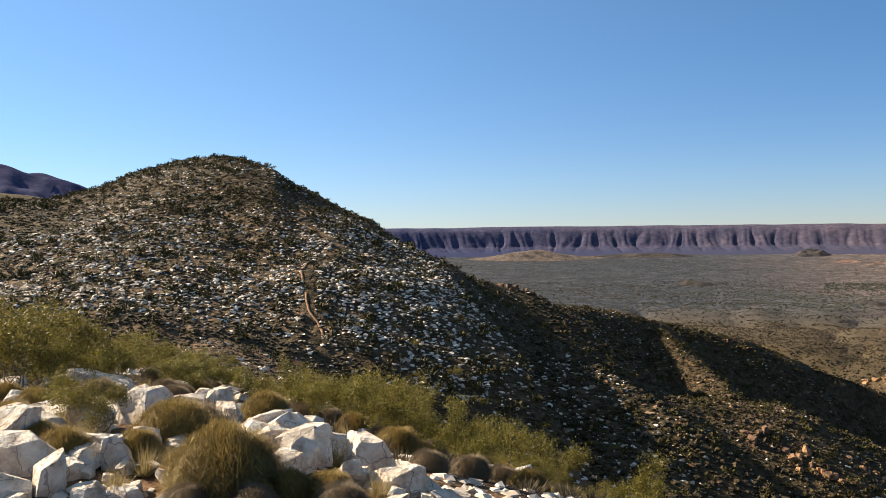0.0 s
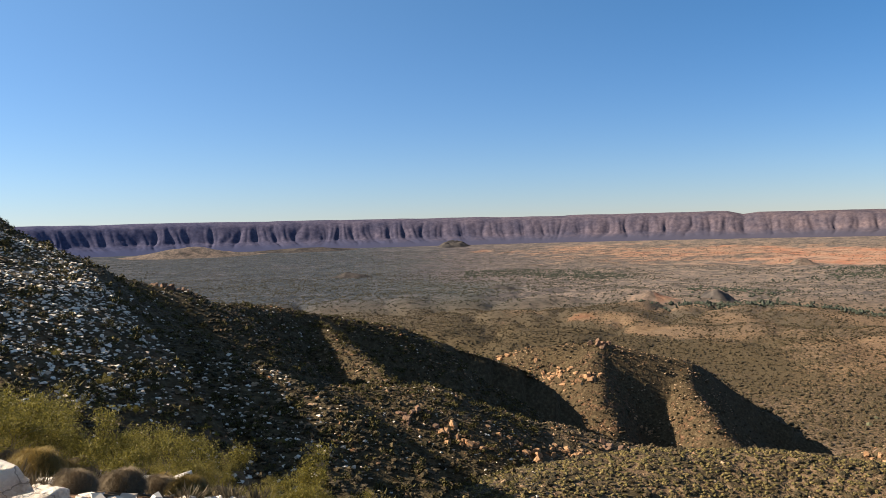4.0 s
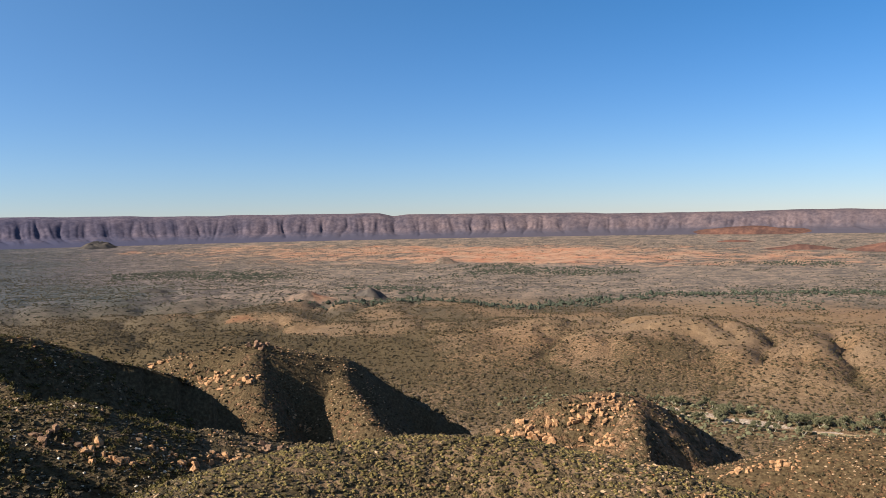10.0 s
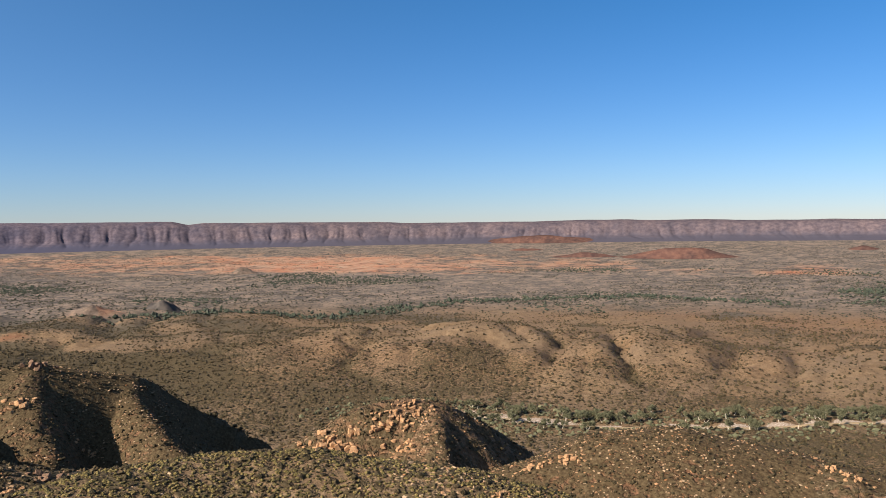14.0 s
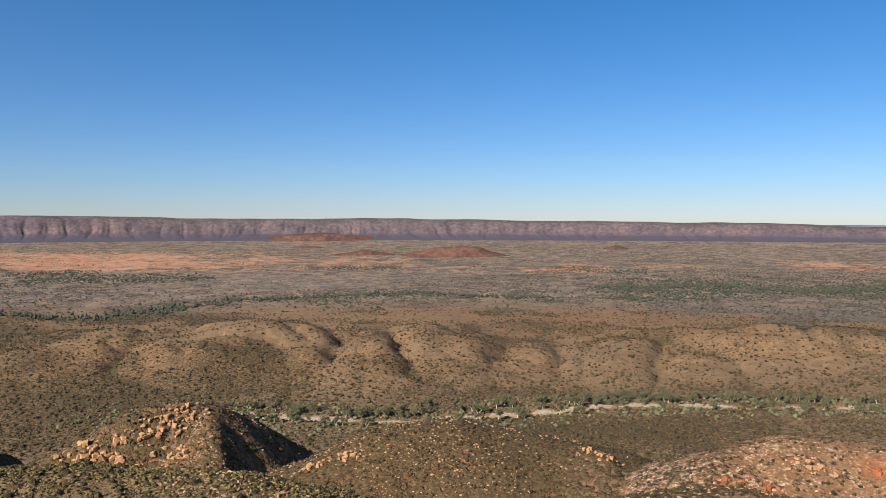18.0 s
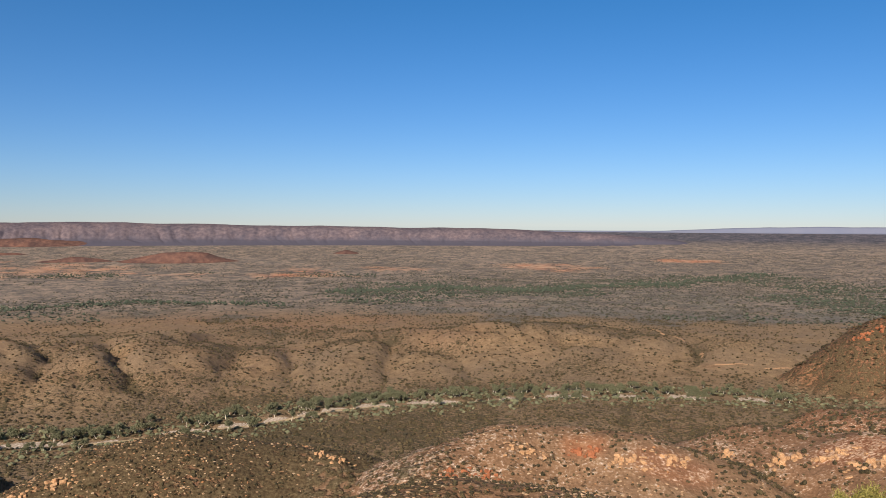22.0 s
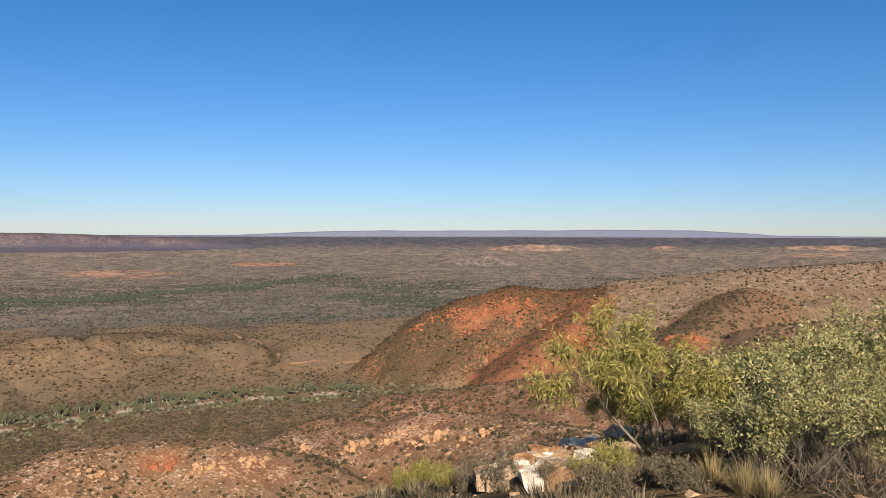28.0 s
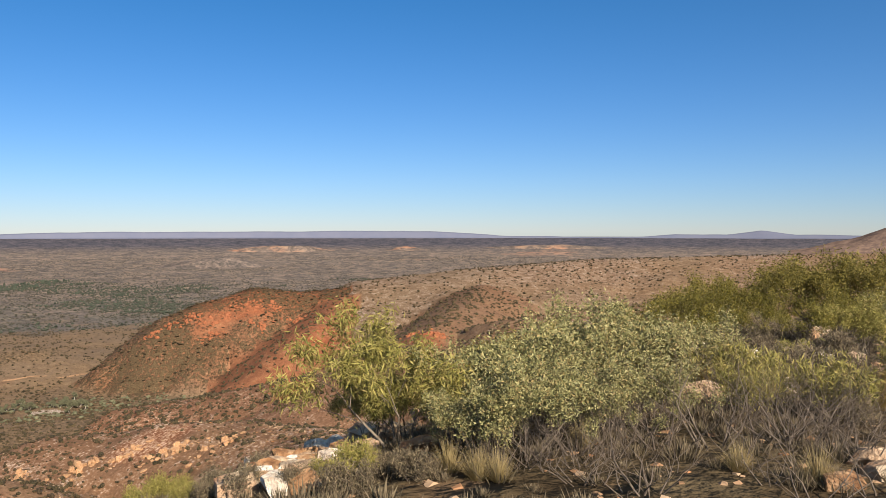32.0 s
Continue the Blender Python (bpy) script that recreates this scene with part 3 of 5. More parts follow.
# open pink and tan country far out: heading, angle below the horizon, half widths of both, amount
OPEN = [(42, 2.6, 16, 0.75, 0.42), (60, 2.9, 13, 0.9, 0.42), (33, 1.9, 16, 0.4, 0.25), (74, 3.0, 7, 0.5, 0.25), (86, 3.3, 4, 0.5, 0.42), (79, 3.6, 7, 0.3, 0.25), (92, 3.1, 2.5, 0.22, 0.5),
        (103, 3.0, 4.5, 0.3, 0.5), (100, 2.7, 5, 0.15, 0.3), (112, 2.35, 3.5, 0.2, 0.5), (110, 5.6, 3.5, 0.25, 0.35), (131, 1.25, 4.5, 0.15, 0.5), (140, 1.3, 2.5, 0.12, 0.4), (149, 1.5, 6, 0.3, 0.35), (142, 2.0, 7, 0.12, 0.3),
        (80, 5.2, 5, 0.3, 0.25), (56, 4.6, 12, 0.4, 0.12), (126, 3.4, 3, 0.12, 0.25)]


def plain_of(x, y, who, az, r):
    """Far plain: how open, how green, where it takes over from the near ground, and how much haze is painted in."""
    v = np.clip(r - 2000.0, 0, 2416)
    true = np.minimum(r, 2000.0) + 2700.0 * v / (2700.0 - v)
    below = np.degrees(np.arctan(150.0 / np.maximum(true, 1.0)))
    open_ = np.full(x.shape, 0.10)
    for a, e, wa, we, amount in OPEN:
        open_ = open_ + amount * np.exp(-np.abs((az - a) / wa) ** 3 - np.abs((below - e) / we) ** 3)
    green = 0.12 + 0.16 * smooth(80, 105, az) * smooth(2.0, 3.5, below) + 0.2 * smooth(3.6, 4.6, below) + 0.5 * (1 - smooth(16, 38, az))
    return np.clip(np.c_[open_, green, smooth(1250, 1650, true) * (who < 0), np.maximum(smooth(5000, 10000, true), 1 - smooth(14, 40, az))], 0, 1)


# ---------------------------------------------------------------- the land, one sheet to the horizon, cut where the hills rise
AZ = np.radians(np.concatenate([np.arange(-48, 188.01, 0.29), np.arange(191, 310, 3.0)]))
RR = np.concatenate([[0.01, 0.4, 0.9], np.exp(np.linspace(math.log(1.5), math.log(1990), 390)), np.linspace(2000, 4420, 130), [4600, 4950]])
ga, gr = np.meshgrid(AZ, RR, indexing="ij")
gx, gy = (gr * np.sin(ga)).ravel(), (gr * np.cos(ga)).ravel()
gz, gwho, gwash, gaz, grr = land(gx, gy)
gcover = cover_of(gx, gy, gz, gwho, gwash, gaz, grr)
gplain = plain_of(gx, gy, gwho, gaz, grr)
na, nr = len(AZ), len(RR)
ii, jj = np.meshgrid(np.arange(na), np.arange(nr - 1), indexing="ij")
i2 = (ii + 1) % na
quads = np.stack([ii * nr + jj, ii * nr + jj + 1, i2 * nr + jj + 1, i2 * nr + jj], -1).reshape(-1, 4)
qwho = gwho[quads[:, 0]]
ALL = np.c_[gx, gy, gz]
LABELS = {
    "rocky_crest": "rocky crest of pale quartzite, spinifex and shrubs", "summit": "stony lookout summit with pale quartzite and dry scrub", "peak_ridge": "scrubby shoulder of the peak falling to a crag", "peak": "scrubby peak strewn with white stones and a foot track",
    "near_spur": "steep shadowed spur covered in dark scrub and stones", "knob": "rounded rocky hill with dark shaded flank",
    "front_spur": "low stony spur with broken rock ledges", "dome_rib": "rocky rib dividing sunny and shaded flanks", "dome_buttress": "craggy buttress shading the gully behind it", "knob_rib": "rocky rib below the rounded hill", "orange_rib": "rocky rib of the orange dome", "ridge_rib": "craggy rib at the ridge end", "dark_dome": "rocky dome hill with one flank in deep shade",
    "green_spur": "smooth spur of olive scrub and dry grass", "orange_dome": "orange rocky dome hill with a dark shaded side",
    "brown_ridge": "brown stony ridge with a small crag", "pink_hill": "pinkish stony hill with an orange earth scar",
    "low_bench": "low rocky bench above the gully", "ochre_hill": "ochre stony hill dotted with small bushes",
    "ochre_back": "low ochre ridge with orange banks", "red_hill": "red earth hill with rust cliffs and bushes",
    "red_spur": "red earth spur below the red hill", "scar_spur": "tan spur with orange eroded scars",
    "tan_plateau": "broad tan grassy upland dotted with shrubs", "tan_slope": "tan grassy slope with grey scrub",
    "west_hill": "stony grey hill behind the peak", "west_range": "dark blue mountain far behind the peak",
}


def land_piece(name, pick, mat=LAND):
    used, inv = np.unique(quads[pick], return_inverse=True)
    me = mesh_of(name, ALL[used], inv.reshape(-1, 4), mat, True)
    attribute(me, gcover[used])
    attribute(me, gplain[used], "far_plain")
    return new(name, me)


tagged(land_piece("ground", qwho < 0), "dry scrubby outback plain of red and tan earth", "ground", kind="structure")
for k, name in enumerate(ORDER):
    pick = qwho == k
    if pick.any():
        # the west range takes the haze-tinted rock as well
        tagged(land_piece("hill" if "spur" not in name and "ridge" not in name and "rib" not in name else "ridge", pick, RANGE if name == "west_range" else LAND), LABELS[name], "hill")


# ---------------------------------------------------------------- the far ranges
def escarpment(name, label, table, dist, depth, base_drop, mat, recess, step=0.09, size=80.0, seed=5, apron=0.34):
    """A long flat-topped range: a scrubby apron, a face of rounded spurs and gullies, and a gently rounded top, whose crest is given by heading and angle."""
    az = np.arange(table[0][0], table[-1][0], step)
    top = np.interp(az, [t[0] for t in table], [t[1] for t in table])
    d0 = far(dist)
    rows = np.concatenate([np.linspace(0, 0.3, 8)[:-1], np.linspace(0.3, 1, 40), [1.15, 1.6]])
    A, T = np.meshgrid(az, rows, indexing="ij")
    E = np.repeat(top[:, None], len(rows), 1)
    u, v = d0 * np.radians(A), T * depth
    # spurs: rounded fronts between sharp gullies, of uneven width, bending as they fall
    wu = u + 0.9 * size * fbm(u, v * 0.8, 3.0 * size, 3, seed) + 0.22 * size * fbm(u, v, 0.8 * size, 2, seed + 9)
    spur = np.abs(np.sin(math.pi * wu / size)) ** 0.75
    rib = np.abs(np.sin(math.pi * (wu / size * 2.7 + 0.3 * fbm(u, v, size, 2, seed + 5)))) ** 0.8
    reach = 0.5 + 0.5 * fbm(u, v * 0, 2.2 * size, 3, seed + 11)
    back = recess * (1.1 - spur) * (0.3 + 0.9 * reach) + recess * 0.22 * (1 - rib) + recess * 0.9 * (1 - reach) + 0.3 * recess * fbm(u, v, 0.5 * size, 3, seed + 13)
    crest = d0 * np.tan(np.radians(E)) + 4.0 * fbm(u, v * 0, 190, 3, seed + 3)
    foot = plain(np.full(A.shape, d0 - depth)) - base_drop
    S = np.clip((v - back * smooth(0.15, 0.42, T) * (1 - smooth(0.5, 0.85, T))) / depth, 0, 1)
    low, face, brow = 0.24 * (S / apron) ** 1.3, smooth(apron - 0.04, apron + 0.40, S), np.sin(math.pi / 2 * np.clip((S - apron - 0.1) / (0.9 - apron), 0, 1))
    prof = np.where(S < apron, low, 0.24 + 0.38 * face + 0.38 * brow)
    z = foot + (crest - foot) * prof
    z = np.where(T > 1, crest - (T - 1) * 14, z)
    rad, ar = d0 - depth + v, np.radians(A)
    V = np.stack([rad * np.sin(ar), rad * np.cos(ar), z], -1).reshape(-1, 3)
    n, m = A.shape
    i, j = np.meshgrid(np.arange(n - 1), np.arange(m - 1), indexing="ij")
    F = np.stack([i * m + j, i * m + j + 1, (i + 1) * m + j + 1, (i + 1) * m + j], -1)
    thing = tagged(new(name), label, "mountain range")
    each = max(int(16 / step), 1)
    for a in range(0, n - 1, each):
        used, inv = np.unique(F[a:a + each].reshape(-1), return_inverse=True)
        ob = new("bluff", mesh_of("bluff", V[used], inv.reshape(-1, 4), mat, True))
        ob.parent = thing
    return thing


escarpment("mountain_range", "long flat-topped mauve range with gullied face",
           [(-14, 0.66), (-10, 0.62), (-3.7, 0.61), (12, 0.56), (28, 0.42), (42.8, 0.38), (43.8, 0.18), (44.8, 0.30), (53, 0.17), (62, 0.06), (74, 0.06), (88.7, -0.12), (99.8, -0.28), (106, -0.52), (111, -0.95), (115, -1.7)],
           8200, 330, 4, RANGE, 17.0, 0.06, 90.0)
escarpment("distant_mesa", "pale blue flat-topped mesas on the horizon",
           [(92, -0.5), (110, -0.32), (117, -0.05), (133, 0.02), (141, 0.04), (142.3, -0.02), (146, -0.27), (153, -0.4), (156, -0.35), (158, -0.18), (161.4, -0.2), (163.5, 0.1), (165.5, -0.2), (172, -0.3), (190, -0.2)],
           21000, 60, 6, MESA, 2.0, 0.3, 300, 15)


# ---------------------------------------------------------------- low hills out on the plain
def mound(name, label, az, true_r, half_deg, el, flat, cover, deep=0.5, seed=1, category="hill", mat=None):
    d = far(true_r)
    half = d * math.radians(half_deg)
    cx, cy, _ = polar(az, d)
    base = float(plain(np.array([d]))[0])
    high = d * math.tan(radians(el)) - base
    ang, ring = np.linspace(0, 2 * math.pi, 73)[:-1], np.linspace(0, 1, 15)
    A, T = np.meshgrid(ang, ring, indexing="ij")
    wob = 1 + 0.10 * fbm(np.cos(A) * 3 + seed, np.sin(A) * 3, 1.0, 3, seed)
    ux, uy = math.cos(radians(az)), -math.sin(radians(az))
    p, q = np.cos(A) * T * half * wob, np.sin(A) * T * half * deep * wob
    X, Y = cx + p * ux + q * -uy, cy + p * uy + q * ux
    prof = 1 - smooth(flat, 1.0, T)
    Z = plain(np.hypot(X, Y)) - 2 + (high + 2) * np.clip(prof * (1 + 0.55 * fbm(X, Y, half * 0.4, 4, seed + 3)), 0, 1.25)
    V = np.stack([X, Y, Z], -1).reshape(-1, 3)
    n, m = A.shape
    i, j = np.meshgrid(np.arange(n), np.arange(m - 1), indexing="ij")
    k = (i + 1) % n
    F = np.stack([i * m + j, i * m + j + 1, k * m + j + 1, k * m + j], -1).reshape(-1, 4)
    me = mesh_of(name, V, F, mat or LAND, True)
    v = fbm(V[:, 0], V[:, 1], half * 0.4, 3, seed)
    attribute(me, np.c_[np.clip(np.array(cover)[None] + 0.35 * v[:, None], 0, 1), np.zeros(len(V))])
    # the constant fourth channel paints some haze into the hill's colour
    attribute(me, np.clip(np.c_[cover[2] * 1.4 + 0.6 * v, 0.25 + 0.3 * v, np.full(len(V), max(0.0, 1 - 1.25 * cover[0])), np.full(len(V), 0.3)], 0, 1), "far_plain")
    return tagged(new(name, me), label, category)


mound("butte", "small dark flat-topped butte on the plain", 24.3, 5600, 1.35, -1.22, 0.35, (0.1, 0.75, 0.0), 1.0, 1, mat=DARK_HILL)
mound("low_hill", "dark rocky hillock on the scrub plain", 42.0, 1520, 1.7, -5.0, 0.2, (0.2, 0.7, 0.2), 0.8, 2, mat=DARK_HILL)
mound("low_hill", "pale bare hillock beside a dark one", 38.0, 1480, 3.2, -5.05, 0.1, (0.25, 0.3, 0.40), 0.6, 3)
mound("low_hill", "grey stony hillock on the plain", 27.5, 1750, 2.2, -4.45, 0.1, (0.1, 0.6, 0.25), 0.7, 4, mat=DARK_HILL)
mound("low_hill", "dark scrubby hillock on the plain", 17.0, 2450, 1.8, -3.15, 0.1, (0.1, 0.72, 0.1), 0.7, 5, mat=DARK_HILL)
mound("low_hill", "small lone mound on the open plain", 47.4, 2700, 1.2, -2.85, 0.1, (0.3, 0.6, 0.1), 0.9, 6)
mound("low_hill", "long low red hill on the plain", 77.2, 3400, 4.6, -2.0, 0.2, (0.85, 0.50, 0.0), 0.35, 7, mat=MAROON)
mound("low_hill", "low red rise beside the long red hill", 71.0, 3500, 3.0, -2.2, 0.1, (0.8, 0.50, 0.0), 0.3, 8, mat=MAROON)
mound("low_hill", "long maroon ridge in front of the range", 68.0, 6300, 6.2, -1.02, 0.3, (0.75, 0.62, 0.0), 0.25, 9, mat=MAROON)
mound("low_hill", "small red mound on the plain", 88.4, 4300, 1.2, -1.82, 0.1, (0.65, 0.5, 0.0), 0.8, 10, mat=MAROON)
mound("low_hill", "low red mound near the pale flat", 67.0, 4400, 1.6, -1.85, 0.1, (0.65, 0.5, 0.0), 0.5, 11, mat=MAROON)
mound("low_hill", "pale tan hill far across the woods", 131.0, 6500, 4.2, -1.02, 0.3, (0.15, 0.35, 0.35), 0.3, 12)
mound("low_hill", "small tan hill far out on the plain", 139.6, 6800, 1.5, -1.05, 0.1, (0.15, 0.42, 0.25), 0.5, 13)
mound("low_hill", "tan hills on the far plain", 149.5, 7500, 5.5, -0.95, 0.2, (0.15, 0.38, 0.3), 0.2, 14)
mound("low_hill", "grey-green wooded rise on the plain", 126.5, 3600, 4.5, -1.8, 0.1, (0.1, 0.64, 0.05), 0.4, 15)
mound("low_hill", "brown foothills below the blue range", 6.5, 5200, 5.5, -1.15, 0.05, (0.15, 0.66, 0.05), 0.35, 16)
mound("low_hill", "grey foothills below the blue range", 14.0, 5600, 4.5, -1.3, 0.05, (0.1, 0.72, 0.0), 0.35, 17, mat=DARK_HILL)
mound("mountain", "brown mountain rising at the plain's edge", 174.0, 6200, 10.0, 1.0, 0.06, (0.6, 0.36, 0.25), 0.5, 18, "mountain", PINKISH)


# ---------------------------------------------------------------- ribbons: the dry creek and the tracks
def ribbon(name, label, pts, width, mat, lift, step, wander=0.0, seed=1, gaps=-9.0):
    xy = [polar(a, d)[:2] for a, d in pts]
    seg = [math.dist(p, q) for p, q in zip(xy, xy[1:])]
    cum = np.concatenate([[0], np.cumsum(seg)])
    s = np.arange(0, cum[-1], step)
    x, y = np.interp(s, cum, [p[0] for p in xy]), np.interp(s, cum, [p[1] for p in xy])
    for _ in range(3):
        x[1:-1], y[1:-1] = (x[:-2] + x[1:-1] + x[2:]) / 3, (y[:-2] + y[1:-1] + y[2:]) / 3
    tx, ty = np.gradient(x), np.gradient(y)
    n = np.hypot(tx, ty)
    nx, ny = -ty / n, tx / n
    off = wander * fbm(s, s * 0, 60 if width > 1 else 9, 3, seed)
    half = width / 2 * (1 + 0.55 * fbm(s, s * 0 + 9, width * 3, 3, seed + 1))
    sunk = np.where(fbm(s, s * 0 + 4, width * 14, 2, seed + 2) < gaps, -0.6, 1.0)
    cols = []
    for k in (-1, -0.5, 0, 0.5, 1):
        px_, py_ = x + nx * (off + k * half), y + ny * (off + k * half)
        cols.append(np.c_[px_, py_, land(px_, py_)[0] + sunk * lift * (1.0 if abs(k) < 1 else 0.2)])
    V = np.stack(cols, 1).reshape(-1, 3)
    i, j = np.meshgrid(np.arange(len(s) - 1), np.arange(4), indexing="ij")
    F = np.stack([i * 5 + j, (i + 1) * 5 + j, (i + 1) * 5 + j + 1, i * 5 + j + 1], -1).reshape(-1, 4)
    return tagged(new(name, mesh_of(name, V, F, mat, True)), label, "path" if "creek" not in name else "creek bed", kind="structure")


def earth_material(name, dark, light, scale=0.8):
    m, nt, bsdf = material(name)
    a, b = noise_node(nt, scale, 8).outputs[0], noise_node(nt, scale * 9, 5).outputs[0]
    col = ramp(nt, a, [(0.3, dark), (0.7, light)])
    col = mix(nt, math_node(nt, "MULTIPLY", b, 0.5), col, mix(nt, 1.0, col, (0.55, 0.5, 0.45), "MULTIPLY"))
    nt.links.new(col, bsdf.inputs["Base Color"])
    bsdf.inputs["Roughness"].default_value = 0.95
    bsdf.inputs["Specular IOR Level"].default_value = 0.1
    bump(nt, bsdf, b, 0.5, 0.1 / scale)
    return m


SAND = earth_material("creek_sand", (0.25, 0.19, 0.12), (0.42, 0.33, 0.22), 0.2)
DIRT = earth_material("track_earth", (0.24, 0.14, 0.08), (0.40, 0.26, 0.165), 1.0)
ribbon("creek_bed", "pale dry sandy creek bed winding between gums", WASH[:-3] + [(115.0, 757)], 5.2, SAND, 0.45, 3.0, 5.0, 4, -0.3)
FOOT = [(-11.1, 186), (-10.3, 177), (-9.6, 169), (-9.8, 163), (-8.3, 155), (-7.3, 149), (-7.7, 144), (-9.3, 137), (-9.4, 122), (-8.9, 112)]
ribbon("footpath", "worn reddish foot track climbing the stony hill", FOOT, 0.42, DIRT, 0.14, 0.5, 2.6, 5, -0.16)
for pts in ([(109.5, 1150), (111.2, 1060), (112.9, 960), (112.6, 930)], [(112.6, 905), (114, 900), (116.2, 915)], [(116.4, 905), (117.4, 905), (118.6, 930), (119.4, 935)], [(105, 1165), (107.5, 1190), (110, 1150)]):
    ribbon("dirt_track", "pale dirt vehicle track through the scrub", pts, 3.4, DIRT, 0.4, 4.0, 5.0, 6, -0.3)


# ---------------------------------------------------------------- rock
def rock_material(name, dark, mid, light, stain):
    """Weathered quartzite: pale faces, rust stains, fine cracks."""
    m, nt, bsdf = material(name)
    coord = nt.nodes.new("ShaderNodeTexCoord").outputs["Object"]
    info = nt.nodes.new("ShaderNodeObjectInfo")
    add = nt.nodes.new("ShaderNodeVectorMath")
    add.operation = "ADD"
    nt.links.new(coord, add.inputs[0])
    nt.links.new(info.outputs["Random"], add.inputs[1])
    vec = add.outputs[0]
    a, b, c = (noise_node(nt, k, 8, 0.62, vec).outputs[0] for k in (1.6, 6.0, 28.0))
    col = ramp(nt, b, [(0.34, dark), (0.46, mid), (0.58, light)])
    st = math_node(nt, "MULTIPLY", math_node(nt, "SUBTRACT", a, 0.51), 7.0, True)
    col = mix(nt, math_node(nt, "MULTIPLY", st, 0.75), col, mix(nt, b, stain, mid))
    vor = nt.nodes.new("ShaderNodeTexVoronoi")
    vor.feature = "DISTANCE_TO_EDGE"
    vor.inputs["Scale"].default_value = 2.2
    warp = nt.nodes.new("ShaderNodeMix")
    warp.data_type = "VECTOR"
    warp.inputs[0].default_value = 0.25
    nt.links.new(vec, warp.inputs[4])
    nz = nd(nt, "ShaderNodeTexNoise", Scale=3.0, Detail=4.0)
    nt.links.new(vec, nz.inputs["Vector"])
    nt.links.new(nz.outputs["Color"], warp.inputs[5])
    nt.links.new(warp.outputs[1], vor.inputs["Vector"])
    crack = math_node(nt, "LESS_THAN", vor.outputs["Distance"], 0.006)
    col = mix(nt, math_node(nt, "MULTIPLY", crack, 0.5), col, (0.10, 0.07, 0.05))
    nt.links.new(col, bsdf.inputs["Base Color"])
    bsdf.inputs["Roughness"].default_value = 0.85
    bsdf.inputs["Specular IOR Level"].default_value = 0.25
    h = math_node(nt, "ADD", math_node(nt, "MULTIPLY", b, 1.2), math_node(nt, "MULTIPLY", c, 0.35))
    h = math_node(nt, "SUBTRACT", h, math_node(nt, "MULTIPLY", crack, 0.5))
    bump(nt, bsdf, h, 1.0, 0.10)
    return m


QUARTZ = rock_material("pale_quartzite", (0.46, 0.37, 0.28), (0.70, 0.61, 0.51), (0.84, 0.79, 0.71), (0.42, 0.20, 0.09))
CREAM = rock_material("cream_quartzite", (0.24, 0.15, 0.09), (0.40, 0.28, 0.19), (0.52, 0.42, 0.31), (0.42, 0.17, 0.06))
OCHRE = rock_material("ochre_rock", (0.17, 0.085, 0.042), (0.33, 0.185, 0.095), (0.45, 0.30, 0.18), (0.36, 0.14, 0.05))
RUST = rock_material("rust_rock", (0.12, 0.042, 0.022), (0.24, 0.08, 0.036), (0.31, 0.13, 0.065), (0.18, 0.055, 0.027))
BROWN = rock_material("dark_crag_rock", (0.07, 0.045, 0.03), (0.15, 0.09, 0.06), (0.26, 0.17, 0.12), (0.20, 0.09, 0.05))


def rock_mesh(name, rng, mat, cuts=9, worn=0.035):
    """A broken stone: a block split by flat planes, with slightly worn edges and chipped faces."""
    bm = bmesh.new()
    bmesh.ops.create_cube(bm, size=2.0)
    for k in range(cuts):
        n = Vector(rng.normal(size=3))
        if k < 3:
            n = Vector((n.x * 0.3, n.y * 0.3, 1.0 if k else -1.0))
        n.normalize()
        out = bmesh.ops.bisect_plane(bm, geom=bm.verts[:] + bm.edges[:] + bm.faces[:], plane_co=n * (0.62 + 0.38 * rng.random()), plane_no=n, clear_outer=True)
        cut = [e for e in out["geom_cut"] if isinstance(e, bmesh.types.BMEdge)]
        if len(cut) > 2:
            bmesh.ops.contextual_create(bm, geom=cut)
    bmesh.ops.remove_doubles(bm, verts=bm.verts[:], dist=0.05)
    bmesh.ops.triangulate(bm, faces=bm.faces[:])
    bmesh.ops.subdivide_edges(bm, edges=[e for e in bm.edges if e.calc_length() > 0.55], cuts=1)
    bmesh.ops.triangulate(bm, faces=bm.faces[:])
    for v in bm.verts:
        v.co += Vector(rng.normal(size=3)) * 0.035
    bmesh.ops.bevel(bm, geom=[e for e in bm.edges if len(e.link_faces) == 2 and e.calc_face_angle() > 0.5], offset=worn, segments=1, affect="EDGES", clamp_overlap=True)
    bmesh.ops.recalc_face_normals(bm, faces=bm.faces[:])
    me = bpy.data.meshes.new(name)
    bm.to_mesh(me)
    bm.free()
    me.materials.append(mat)
    return me


def ground_z(x, y):
    return float(land(np.array([x]), np.array([y]))[0][0])


def boulder(az, d, wide, high, long_, turn, tip, seed, mat=QUARTZ, label="pale weathered quartzite boulder with flat broken faces", sink=0.2):
    rng = np.random.default_rng(seed)
    me = rock_mesh("boulder", rng, mat)
    me.transform(Matrix.Diagonal((wide / 2, long_ / 2, high / 2, 1)))
    ob = new("boulder", me)
    x, y, _ = polar(az, d)
    ob.matrix_world = pose(x, y, ground_z(x, y) + high * (0.5 - sink), tip, tip * 0.4, -az + turn)
    return tagged(ob, label, "boulder", "boulders on the summit")


BLOCKS = {}


def block_mesh(k, mat):
    """One of twelve block shapes in the rock asked for."""
    if (k, mat.name) not in BLOCKS:
        BLOCKS[k, mat.name] = rock_mesh("block", np.random.default_rng(900 + k), mat, 7, 0.05)
    return BLOCKS[k, mat.name]


